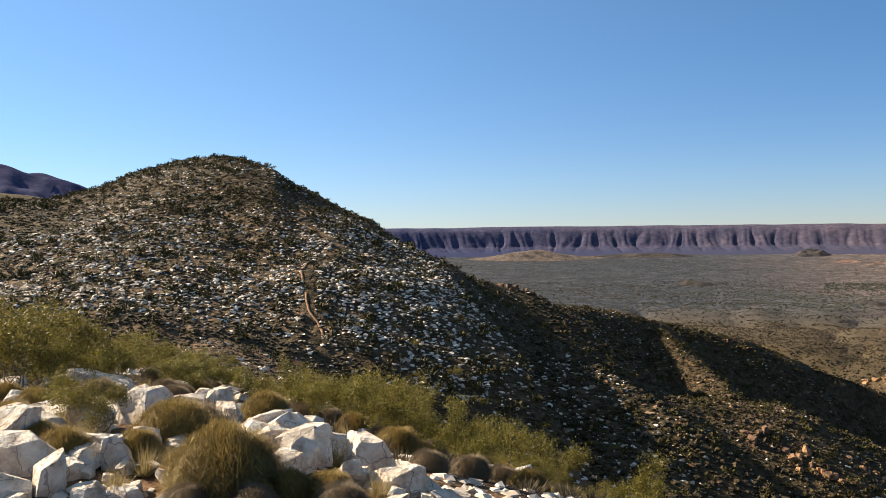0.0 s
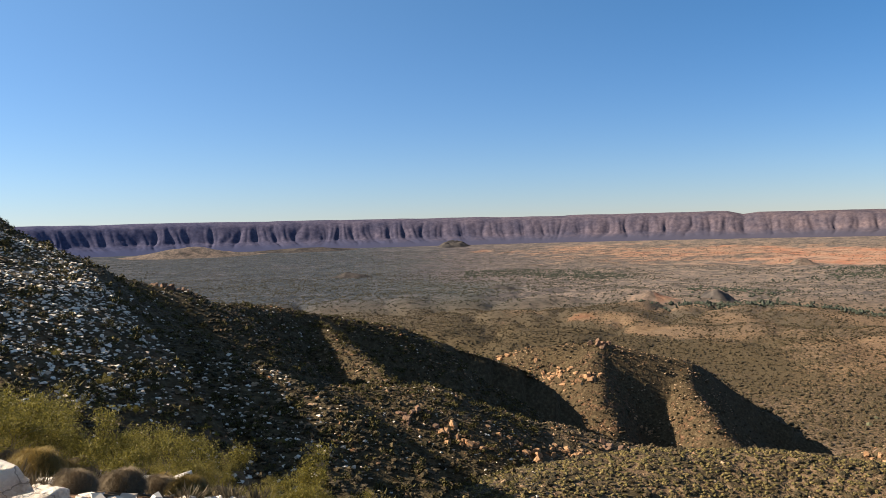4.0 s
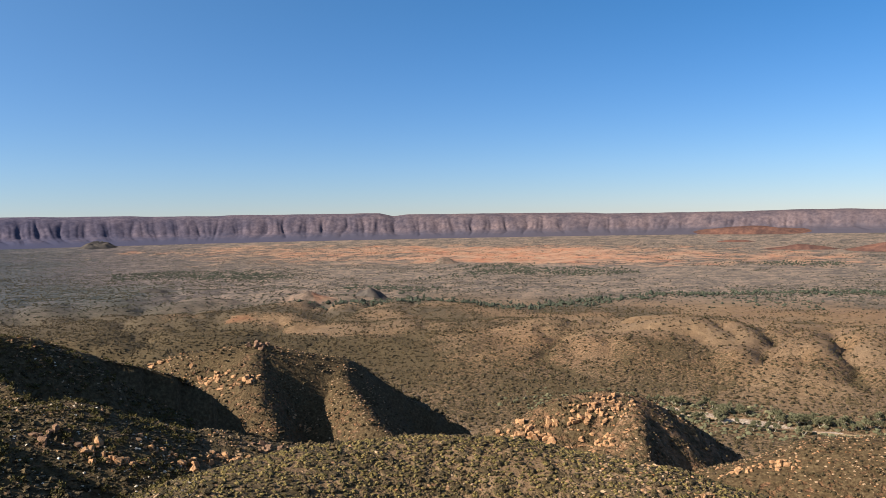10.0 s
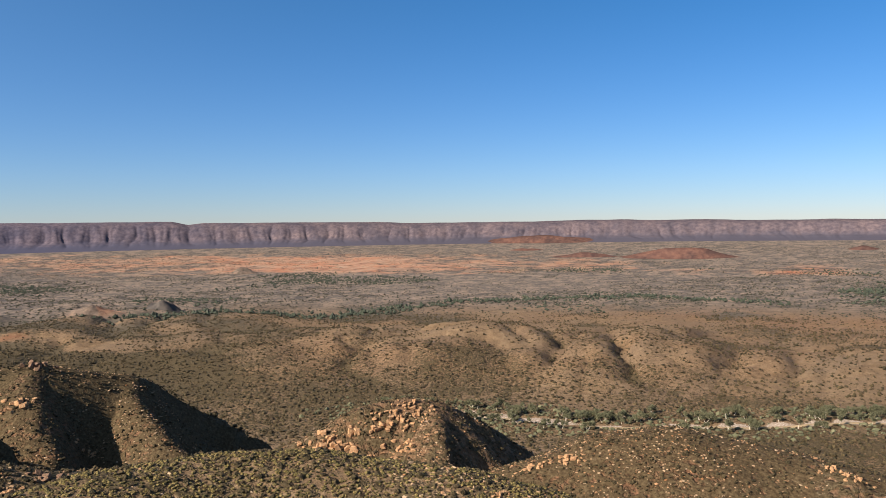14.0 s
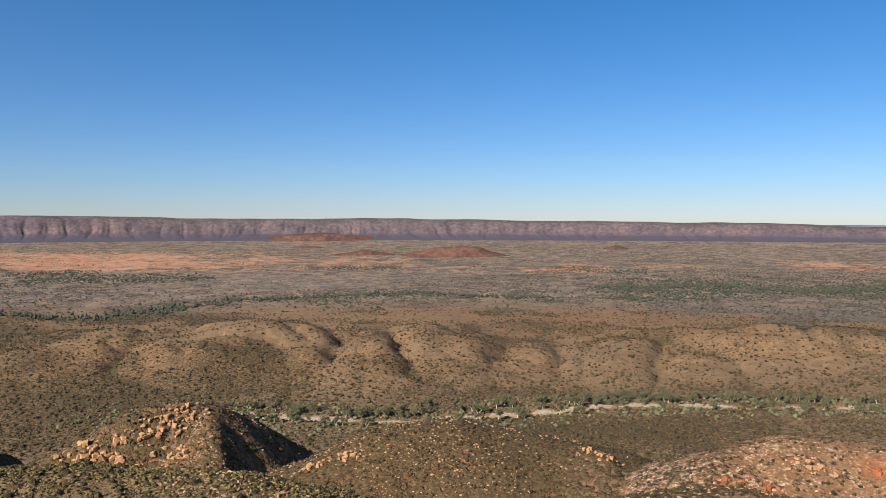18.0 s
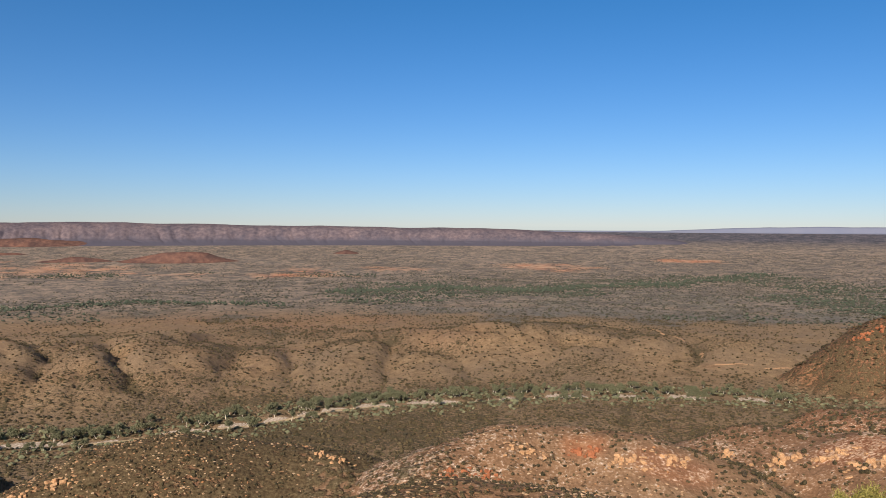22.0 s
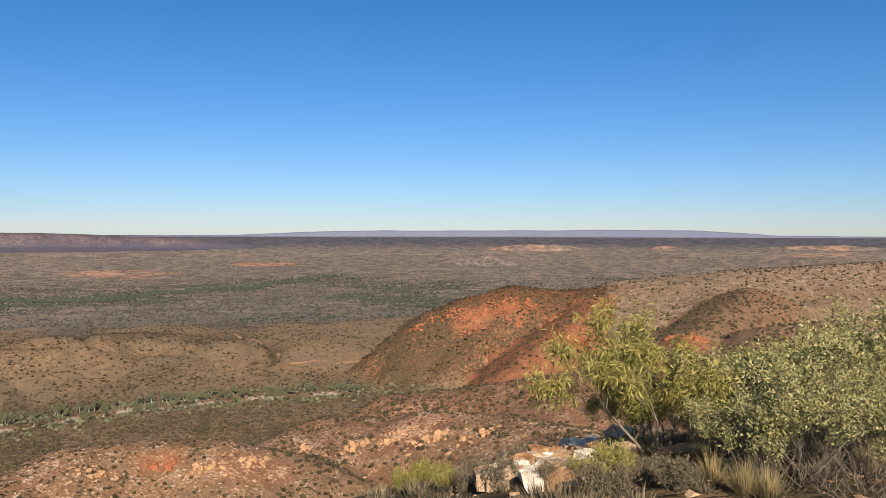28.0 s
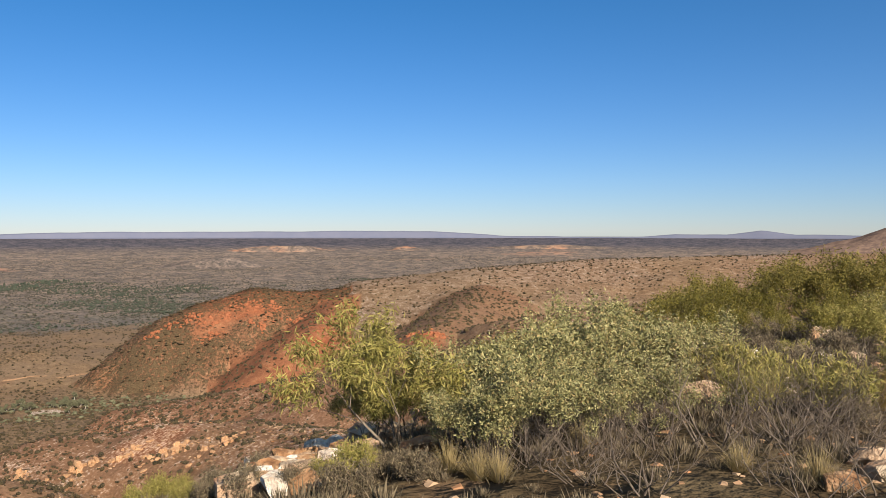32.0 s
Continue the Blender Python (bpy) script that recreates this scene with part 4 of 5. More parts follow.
def crag(name, label, az, d, wide, high, count, mat, seed, depth=3.0):
    """An outcrop of many fitted blocks."""
    rng = np.random.default_rng(seed)
    cx, cy, _ = polar(az, d)
    ux, uy = math.cos(radians(az)), -math.sin(radians(az))
    thing = tagged(new(name), label, "rock outcrop")
    thing.location = (cx, cy, ground_z(cx, cy))
    p, q = rng.normal(size=count) * wide * 0.36, rng.normal(size=count) * depth * 0.4
    xs, ys = cx + p * ux - q * uy, cy + p * uy + q * ux
    zs = land(xs, ys)[0]
    for k in range(count):
        w = wide / count ** 0.5 * (0.25 + 0.55 * rng.random() ** 1.5)
        h = min(high, w * 1.6) * (0.3 + 0.6 * rng.random()) * max(0.35, 1 - 0.6 * abs(2 * p[k] / wide) ** 2)
        ob = new("block", block_mesh(int(rng.integers(12)), mat))
        ob.parent = thing
        m = pose(xs[k] - cx, ys[k] - cy, zs[k] - thing.location.z + h * 0.15, rng.random() * 30 - 15, rng.random() * 30 - 15, rng.random() * 360)
        ob.matrix_basis = m @ Matrix.Diagonal((w * 0.62, w * 0.5, h * 0.75, 1))
    return thing


rnd_rock = random.Random(12)
# summit rocks seen first: heading, distance, width, height, length, turn, tip
for k, row in enumerate((
        (-27.6, 7.2, 1.0, 0.62, 0.9, 10, 5), (-26.8, 9.0, 0.85, 0.75, 0.8, 40, -8), (-28.4, 8.4, 0.8, 0.8, 0.8, 70, 10), (-25.8, 6.6, 0.55, 0.5, 0.5, 20, 0), (-24.6, 7.0, 0.35, 0.3, 0.4, 0, 8),
        (-22.9, 7.6, 0.62, 0.42, 0.5, 15, -12), (-22.0, 7.2, 0.42, 0.46, 0.4, 60, 4), (-20.4, 8.0, 0.50, 0.40, 0.45, 25, 9), (-24.0, 10.5, 1.25, 0.42, 0.9, 30, 14), (-22.4, 11.5, 0.9, 0.35, 0.7, 12, 18),
        (-23.6, 16.2, 1.2, 0.7, 0.9, 35, 22), (-22.4, 16.8, 1.3, 0.55, 0.9, 28, 25), (-21.4, 15.0, 0.8, 0.5, 0.6, 50, 12), (-19.6, 14.2, 0.9, 0.4, 0.8, 0, 6), (-17.6, 13.0, 0.8, 0.4, 0.7, 20, -5),
        (-16.2, 15.5, 1.2, 0.5, 0.9, 35, 5), (-14.8, 11.5, 0.55, 0.5, 0.5, 70, -6), (-13.9, 8.8, 0.62, 0.34, 0.5, 15, 12), (-13.0, 8.2, 0.95, 0.52, 0.7, 30, 18), (-12.2, 8.9, 0.95, 0.62, 0.75, 35, -22),
        (-10.4, 8.6, 0.95, 0.70, 0.7, 40, -18), (-9.8, 9.6, 0.85, 0.62, 0.7, 10, 14), (-10.4, 7.3, 0.52, 0.50, 0.45, 55, 6), (-8.4, 9.0, 0.6, 0.42, 0.5, 0, 10), (-7.4, 8.4, 0.55, 0.40, 0.5, 25, -9),
        (-5.6, 7.6, 0.62, 0.66, 0.5, 40, -28), (-6.6, 7.0, 0.34, 0.44, 0.3, 15, 8), (-4.6, 8.0, 0.42, 0.40, 0.4, 65, 12), (-3.4, 7.0, 0.80, 0.44, 0.6, 10, -8), (-1.9, 7.0, 0.55, 0.36, 0.45, 30, 14),
        (-0.9, 6.7, 0.36, 0.24, 0.3, 5, 3), (-3.6, 6.1, 0.4, 0.28, 0.3, 20, -5), (-9.4, 6.4, 0.3, 0.22, 0.3, 50, 5), (-21.2, 6.3, 0.32, 0.2, 0.3, 10, 0), (-18.6, 6.6, 0.3, 0.22, 0.26, 35, 5),
        (-15.6, 9.6, 0.42, 0.36, 0.4, 15, 10), (-11.6, 10.5, 0.6, 0.4, 0.5, 40, 3), (-6.2, 10.5, 0.5, 0.35, 0.5, 0, 6), (-25.2, 12.5, 0.8, 0.4, 0.7, 20, 8), (-27.6, 13.5, 1.0, 0.5, 0.8, 15, 10), (-28.2, 17.5, 1.2, 0.6, 0.9, 5, 6),
        (-9.0, 23, 0.9, 0.5, 0.7, 20, 5), (-6.0, 26, 0.8, 0.5, 0.7, 35, 12), (-12.5, 26, 1.2, 0.5, 0.8, 10, 8), (-1.5, 32, 0.8, 0.6, 0.8, 10, 4), (-18.0, 19, 1.0, 0.5, 0.8, 10, 12), (-15.0, 20, 1.1, 0.45, 0.7, 60, 10))):
    az, d, wide, high, long_, turn, tip = row
    boulder(az, d, wide * 0.56, high * 0.74, long_ * 0.62, turn, tip, 300 + k)
    for n in range(3 if d < 12 else 1):
        size = wide * rnd_rock.uniform(0.28, 0.55)
        boulder(az + math.degrees(rnd_rock.uniform(-1.0, 1.0) * (wide * 0.62 + 0.1) / d), d + rnd_rock.uniform(-0.75, 0.3) * wide, size, size * rnd_rock.uniform(0.5, 0.9), size * 0.8, rnd_rock.uniform(0, 90), rnd_rock.uniform(-22, 22), 1300 + 4 * k + n)
# rocks beside the shrubs at the end of the turn
WARM = "cream and orange quartzite boulder among dry shrubs"
for k, row in enumerate((
        (131.4, 9.6, 0.36, 0.24, 0.3, 20, 12), (132.4, 10.2, 0.40, 0.24, 0.35, 40, -10), (133.6, 10.8, 0.45, 0.28, 0.4, 10, 15), (130.2, 8.6, 0.34, 0.28, 0.3, 15, 20), (131.6, 8.0, 0.30, 0.24, 0.25, 60, -8),
        (129.6, 8.4, 0.24, 0.2, 0.2, 25, 5), (135.4, 9.8, 0.36, 0.24, 0.3, 30, 18), (136.6, 8.8, 0.34, 0.24, 0.3, 0, -12), (134.6, 8.4, 0.3, 0.22, 0.25, 45, 10), (138.6, 9.4, 0.38, 0.22, 0.3, 20, 8),
        (130.8, 9.0, 0.3, 0.2, 0.3, 70, 10), (132.0, 9.2, 0.26, 0.2, 0.2, 10, 4), (133.0, 9.6, 0.3, 0.18, 0.26, 30, 14), (134.2, 9.4, 0.32, 0.2, 0.3, 55, -6), (135.0, 10.6, 0.34, 0.24, 0.3, 15, 9), (129.0, 9.0, 0.28, 0.2, 0.22, 44, 6),
        (131.0, 7.4, 0.26, 0.2, 0.22, 44, 16), (132.6, 7.6, 0.3, 0.22, 0.26, 12, 8), (130.0, 7.8, 0.22, 0.18, 0.2, 4, 12), (136.0, 11.4, 0.4, 0.26, 0.3, 24, 10), (134.8, 11.8, 0.42, 0.26, 0.34, 50, 12),
        (140.6, 8.0, 0.42, 0.26, 0.4, 10, 0), (137.6, 11.5, 0.8, 0.45, 0.6, 30, 12), (141.8, 12.0, 0.7, 0.4, 0.6, 15, 6), (145.6, 14.5, 0.8, 0.45, 0.6, 40, 9), (149.0, 15.5, 0.7, 0.4, 0.5, 0, 14),
        (154.8, 18, 0.54, 0.30, 0.42, 20, 5), (157.8, 16, 0.48, 0.24, 0.36, 30, -7), (162.8, 19.5, 0.42, 0.24, 0.36, 10, 10), (164.2, 22, 0.6, 0.36, 0.5, 35, 8), (165.9, 20.8, 0.66, 0.36, 0.48, 15, 22), (166.9, 24, 0.60, 0.30, 0.48, 60, 5), (167.6, 10.4, 0.42, 0.21, 0.30, 25, 5), (168.9, 10.2, 0.30, 0.18, 0.24, 5, 8), (169.6, 7.2, 0.34, 0.2, 0.3, 20, -12), (171.0, 6.8, 0.34, 0.2, 0.3, 45, 10), (168.2, 6.3, 0.27, 0.15, 0.24, 10, 4), (159, 10.5, 0.30, 0.18, 0.24, 0, 6), (163.8, 12, 0.24, 0.15, 0.21, 30, 3), (170.8, 14, 0.54, 0.24, 0.42, 12, 7), (152.6, 9, 0.24, 0.15, 0.18, 24, 4), (147, 9.4, 0.24, 0.18, 0.21, 34, 4))):
    az, d, wide, high, long_, turn, tip = row
    big = 0.95 if az < 136 else 1.0
    boulder(az, d, wide * big, high * big, long_ * big, turn, tip, seed=500 + k, mat=(OCHRE, CREAM, QUARTZ if az < 137 else CREAM)[k % 3], label=WARM)

for k in range(26):
    az, d, size = rnd_rock.uniform(127.5, 134.5), rnd_rock.uniform(6.9, 9.6), rnd_rock.uniform(0.16, 0.42)
    boulder(az, d, size, size * rnd_rock.uniform(0.5, 0.8), size * 0.8, rnd_rock.uniform(0, 90), rnd_rock.uniform(-20, 20), 2300 + k, (CREAM, CREAM, OCHRE, QUARTZ)[k % 4], WARM)
for k in range(22):
    az, d, size = rnd_rock.uniform(150, 171), rnd_rock.uniform(8, 24), rnd_rock.uniform(0.25, 0.7)
    boulder(az, d, size, size * rnd_rock.uniform(0.4, 0.7), size * 0.8, rnd_rock.uniform(0, 90), rnd_rock.uniform(-15, 15), 2400 + k, (CREAM, QUARTZ, OCHRE)[k % 3], WARM)

for label, mat, rows in (
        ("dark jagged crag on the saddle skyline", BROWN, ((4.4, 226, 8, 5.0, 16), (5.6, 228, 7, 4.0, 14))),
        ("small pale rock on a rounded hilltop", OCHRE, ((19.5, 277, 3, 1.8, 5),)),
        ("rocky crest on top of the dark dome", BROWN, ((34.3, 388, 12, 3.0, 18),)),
        ("orange rock face beside the dome's shade", OCHRE, ((38.4, 347, 9, 7.0, 24), (37.0, 360, 9, 5.0, 18))),
        ("pale orange ledges on the dome's sunny face", OCHRE, ((27.6, 396, 14, 4.0, 24), (29.9, 376, 16, 3.0, 26), (31.4, 373, 14, 3.0, 22), (33.4, 362, 14, 3.0, 22))),
        ("broken reddish ledges on the stony spur", OCHRE, ((23.8, 187, 9, 4.0, 24), (25.6, 187, 8, 4.0, 22), (29.9, 193, 9, 3.5, 24), (32.2, 202, 9, 3.5, 22), (27.6, 195, 8, 2.5, 18))),
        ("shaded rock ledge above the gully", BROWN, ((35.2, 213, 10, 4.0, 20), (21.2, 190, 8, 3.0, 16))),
        ("bright orange rocks on the dome's edge", OCHRE, ((50.9, 297, 12, 3.0, 22), (52.0, 299, 15, 3.0, 24), (53.4, 297, 16, 3.0, 26), (54.9, 298, 16, 3.0, 26), (53.7, 286, 14, 2.5, 22), (56.2, 290, 16, 2.0, 22))),
        ("stony crest of the orange dome", OCHRE, ((57.4, 306, 16, 1.6, 40), (59.2, 309, 12, 1.6, 34), (58.0, 294, 16, 1.6, 36))),
        ("small orange rocks at the foot of the dome", OCHRE, ((65.2, 158, 4, 1.6, 10),)),
        ("pale rock bluff at the ridge's end", OCHRE, ((67.4, 274, 10, 3.0, 26), (69.8, 274, 10, 2.5, 24))),
        ("jagged orange crag on the brown ridge", OCHRE, ((86.6, 281, 8, 5.0, 26), (88.0, 276, 6, 5.0, 20))),
        ("low strip of red ledge rock", RUST, ((96.0, 248, 8, 1.6, 22), (98.2, 249, 8, 1.6, 22))),
        ("bright orange eroded bank on the pink hill", RUST, ((105.3, 264, 9, 3.5, 26),)),
        ("orange rocks on the pink hill", OCHRE, ((108.1, 259, 11, 2.5, 26), (111.0, 265, 10, 2.5, 24), (101.0, 262, 10, 2.0, 22))),
        ("orange rocks on the ochre hill", OCHRE, ((114.2, 326, 12, 3.0, 26), (118.3, 312, 13, 3.0, 28), (121.0, 307, 13, 3.0, 28), (123.6, 295, 14, 3.5, 30), (126.6, 286, 13, 3.0, 28))),
        ("rust cliff band across the red hill", RUST, ((122.6, 864, 18, 5, 24), (123.8, 868, 20, 6, 26), (125.0, 868, 22, 7, 30), (126.2, 862, 22, 8, 34), (127.4, 866, 22, 7, 30), (128.6, 876, 24, 6, 30), (130.2, 880, 24, 5, 28), (126.2, 842, 20, 5, 26), (129.4, 850, 22, 5, 26), (131.8, 866, 22, 5, 26))),
        ("rust rock bank on the red spur", RUST, ((134.0, 770, 20, 8, 26), (135.8, 760, 18, 7, 22))),
        ("orange rock bank on the tan spur", RUST, ((139.8, 588, 18, 7, 26), (141.6, 572, 18, 7, 26))),
        ("orange rock bank on the ochre ridge", RUST, ((131.0, 456, 12, 4, 22),))):
    for az, d, wide, high, count in rows:
        crag("rock_outcrop", label, az, d, wide, high, count, mat, int(az * 10), max(3.0, wide * 0.45))


# ---------------------------------------------------------------- scrub and stones too many to count
CLUMP_V = np.array([(math.cos(k * math.pi / 2) * 0.8, math.sin(k * math.pi / 2) * 0.8, -0.15) for k in range(4)]
                   + [(math.cos((k + 0.5) * math.pi / 2) * 0.9, math.sin((k + 0.5) * math.pi / 2) * 0.9, 0.55) for k in range(4)] + [(0, 0, 1)])
CLUMP_F = np.array([(k, (k + 1) % 4, 4 + k) for k in range(4)] + [((k + 1) % 4, 4 + (k + 1) % 4, 4 + k) for k in range(4)] + [(4 + k, 4 + (k + 1) % 4, 8) for k in range(4)])
STONE_V = np.array([(x, y, -0.4) for x, y in ((-0.9, -0.7), (0.8, -0.8), (0.9, 0.7), (-0.7, 0.8))] + [(x, y, 0.5) for x, y in ((-0.6, -0.45), (0.4, -0.6), (0.65, 0.35), (-0.35, 0.6))])
STONE_F = np.array([(4, 5, 6), (4, 6, 7), (0, 1, 5), (0, 5, 4), (1, 2, 6), (1, 6, 5), (2, 3, 7), (2, 7, 6), (3, 0, 4), (3, 4, 7)])
OCTA_V = np.array([(0.95, 0, 0.35), (0, 0.95, 0.35), (-0.95, 0, 0.35), (0, -0.95, 0.35), (0, 0, 1.0), (0, 0, -0.2)])
OCTA_F = np.array([(0, 1, 4), (1, 2, 4), (2, 3, 4), (3, 0, 4), (1, 0, 5), (2, 1, 5), (3, 2, 5), (0, 3, 5)])


def leafy(seed, n, big):
    """A tuft of small leaf sprays in a dome, as loose triangles."""
    g = np.random.default_rng(seed)
    d = g.normal(size=(n, 3))
    d[:, 2] = np.abs(d[:, 2]) * 0.9
    d /= np.linalg.norm(d, axis=1)[:, None]
    c = d * (0.45 + 0.5 * g.random((n, 1)))
    t = g.normal(size=(n, 3, 3)) * big
    return (c[:, None] + t).reshape(-1, 3), np.arange(n * 3).reshape(-1, 3)


FINE_SPRAY = leafy(9, 42, 0.15)


def twiggy(seed, n):
    """A low tuft of thin upright sprigs."""
    g = np.random.default_rng(seed)
    a, u = g.random(n) * 2 * math.pi, g.random(n)
    root = np.stack([np.cos(a) * u * 0.7, np.sin(a) * u * 0.7, np.zeros(n) - 0.1], -1)
    tip = root + np.stack([np.cos(a) * (0.15 + 0.4 * u), np.sin(a) * (0.15 + 0.4 * u), 0.5 + 0.5 * g.random(n)], -1) + g.normal(size=(n, 3)) * 0.12
    side = np.stack([-np.sin(a), np.cos(a), np.zeros(n)], -1) * 0.03
    mid = root * 0.4 + tip * 0.6
    return np.stack([root, mid + side, tip, root, tip, mid - side], 1).reshape(-1, 3), np.arange(n * 6).reshape(-1, 3)


TWIGS = twiggy(10, 80)


def scatter(rng, count, r0, r1, a0, a1, power=2.0):
    u = rng.random(count)
    r = (r0 ** power + u * (r1 ** power - r0 ** power)) ** (1 / power)
    a = np.radians(a0 + (a1 - a0) * rng.random(count))
    return r * np.sin(a), r * np.cos(a)


def clumps(rng, x, y, z, size, tall, proto_v=CLUMP_V, proto_f=CLUMP_F, jitter=0.25):
    n, k = len(x), len(proto_v)
    t = rng.random(n) * 2 * math.pi
    v = proto_v[None] * (1 + jitter * (rng.random((n, k, 3)) * 2 - 1))
    if len(proto_v) == 8:
        lean, roll = rng.normal(size=(2, n, 1)) * 0.45
        v = np.stack([v[..., 0] + lean * v[..., 2], v[..., 1] + roll * v[..., 2], v[..., 2] - lean * v[..., 0] - roll * v[..., 1]], -1)
    c, s = np.cos(t)[:, None], np.sin(t)[:, None]
    wide = size[:, None] * (0.8 + 0.4 * rng.random((n, 1)))
    X = (v[..., 0] * c - v[..., 1] * s) * wide + x[:, None]
    Y = (v[..., 0] * s + v[..., 1] * c) * size[:, None] + y[:, None]
    Zz = v[..., 2] * (size * tall)[:, None] + z[:, None]
    V = np.stack([X, Y, Zz], -1).reshape(-1, 3)
    F = (proto_f[None] + (np.arange(n) * k)[:, None, None]).reshape(-1, proto_f.shape[1])
    return V, F


FOOT_XY = [(a, d) for a, d in FOOT]


def field(name, label, count, r0, r1, a0, a1, size, mat, seed, want=None, power=2.0, tall=0.9, stone=False, category="scrub", dense=False):
    rng = np.random.default_rng(seed)
    x, y = scatter(rng, count, r0, r1, a0, a1, power)
    z, who, wash, az, r = land(x, y)
    c = cover_of(x, y, z, who, wash, az, r)
    amount = np.clip(0.15 + 1.5 * (c[:, 1] - 0.3), 0.05, 1) if want is None else want(c, who, wash, x, y)
    ok = (rng.random(count) < amount) & (wash > 5) & (z > -0.375 * r)
    if r0 < 200 and a0 < 0:
        ok &= path_distance(x, y, FOOT_XY) > 0.9
    x, y, z = x[ok], y[ok], z[ok]
    s = size[0] + (size[1] - size[0]) * rng.random(len(x)) ** 1.6
    if stone:
        V, F = clumps(rng, x, y, z, s, np.full(len(x), tall), STONE_V, STONE_F, 0.5)
    else:
        proto = (OCTA_V, OCTA_F) if r0 >= 700 else (CLUMP_V, CLUMP_F) if dense or r0 >= 90 else TWIGS if r0 < 15 else FINE_SPRAY
        V, F = clumps(rng, x, y, z, s, tall * (0.7 + 0.6 * rng.random(len(x))), *proto, 0.04 if r0 < 15 else 0.34)
    return tagged(new(name, mesh_of(name, V, F, mat)), label, category, kind="stuff")


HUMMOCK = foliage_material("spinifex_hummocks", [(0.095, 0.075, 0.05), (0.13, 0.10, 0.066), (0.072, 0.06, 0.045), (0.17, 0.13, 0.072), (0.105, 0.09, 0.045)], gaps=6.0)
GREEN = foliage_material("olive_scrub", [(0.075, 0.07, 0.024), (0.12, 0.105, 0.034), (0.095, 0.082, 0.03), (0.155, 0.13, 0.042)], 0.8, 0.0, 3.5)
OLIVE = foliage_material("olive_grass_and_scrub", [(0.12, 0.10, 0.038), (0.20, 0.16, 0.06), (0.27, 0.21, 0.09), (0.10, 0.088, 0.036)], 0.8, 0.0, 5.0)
STONES = foliage_material("white_stones", [(0.55, 0.47, 0.39), (0.74, 0.67, 0.58), (0.84, 0.79, 0.72), (0.55, 0.42, 0.31)], 0.9)
ORANGE_STONES = foliage_material("orange_stones", [(0.20, 0.115, 0.065), (0.31, 0.205, 0.13), (0.39, 0.29, 0.20), (0.29, 0.13, 0.055)], 0.9)
GREY_GREEN = foliage_material("grey_green_woods", [(0.085, 0.09, 0.055), (0.125, 0.125, 0.075), (0.10, 0.105, 0.065), (0.16, 0.155, 0.095)])

FAR_GUMS = foliage_material("far_gum_leaves", [(0.032, 0.042, 0.032), (0.045, 0.056, 0.04), (0.058, 0.068, 0.05), (0.036, 0.044, 0.032)])
noisy = lambda x, y, size, seed: fbm(x, y, size, 3, seed)
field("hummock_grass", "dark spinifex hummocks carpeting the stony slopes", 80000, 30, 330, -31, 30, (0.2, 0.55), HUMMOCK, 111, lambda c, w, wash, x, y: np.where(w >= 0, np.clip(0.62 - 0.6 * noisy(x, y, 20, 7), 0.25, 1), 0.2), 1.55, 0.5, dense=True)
field("loose_stones", "white quartzite stones strewn over the slopes", 100000, 16, 330, -31, 30, (0.13, 0.46), STONES, 112, lambda c, w, wash, x, y: np.clip(0.40 + 2.0 * noisy(x, y, 20, 7), 0.06, 0.9) * (1 - 0.7 * smooth(-4, 14, x)) * (1 - 0.72 * smooth(155, 215, np.hypot(x, y))) * (1 - 0.6 * smooth(55, 105, -x)), 1.5, 0.6, True, "stones")
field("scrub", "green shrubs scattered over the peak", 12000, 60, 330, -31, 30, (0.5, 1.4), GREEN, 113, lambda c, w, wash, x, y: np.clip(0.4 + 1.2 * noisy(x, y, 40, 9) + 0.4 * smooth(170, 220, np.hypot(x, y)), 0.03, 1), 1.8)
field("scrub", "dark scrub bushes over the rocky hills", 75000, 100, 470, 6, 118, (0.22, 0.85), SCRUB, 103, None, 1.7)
field("scrub", "small bushes over the ochre hills", 50000, 150, 560, 112, 172, (0.3, 1.2), SCRUB, 104, None, 1.8)
field("scrub", "olive scrub on the smooth spur", 17000, 100, 200, 24, 74, (0.16, 0.55), OLIVE, 105, lambda c, w, wash, x, y: np.where(w == ORDER.index("green_spur"), 0.9, 0.1), 1.8, 0.75)
field("loose_stones", "tan stones over the rocky hills", 70000, 110, 440, 8, 138, (0.12, 0.55), ORANGE_STONES, 114, lambda c, w, wash, x, y: np.where(w >= 0, np.clip(0.4 + 1.8 * noisy(x, y, 26, 8), 0.04, 1), 0) * (1 - 0.5 * smooth(200, 260, x + 0 * y) * (y < 0)), 1.7, 0.6, True, "stones")
field("scrub", "low grey-green scrub dotting the valley floor", 62000, 430, 800, 4, 172, (0.6, 2.0), SCRUB, 101, None, 1.9, 0.85)
field("scrub", "low brown scrub over the foothills", 105000, 800, 1350, 0, 172, (0.7, 2.2), SCRUB, 108, None, 1.8, 0.85)
field("scrub", "green bushes along the dry creek", 12000, 560, 900, 50, 130, (0.9, 2.6), GREY_GREEN, 106, lambda c, w, wash, x, y: np.exp(-((wash - 18) / 20.0) ** 2) * (w < 0), 1.0, 0.8)
MULGA = foliage_material("grey_mulga", [(0.045, 0.043, 0.033), (0.068, 0.062, 0.045), (0.04, 0.044, 0.034), (0.095, 0.08, 0.058)])
field("scrub", "distant scrub and trees on the plain", 95000, 1350, 2500, 0, 172, (1.0, 3.0), MULGA, 102, None, 1.7, 0.75)
field("scrub", "farthest trees dotting the plain", 60000, 2500, 3400, 0, 160, (1.2, 3.0), MULGA, 109, None, 1.6, 0.6)
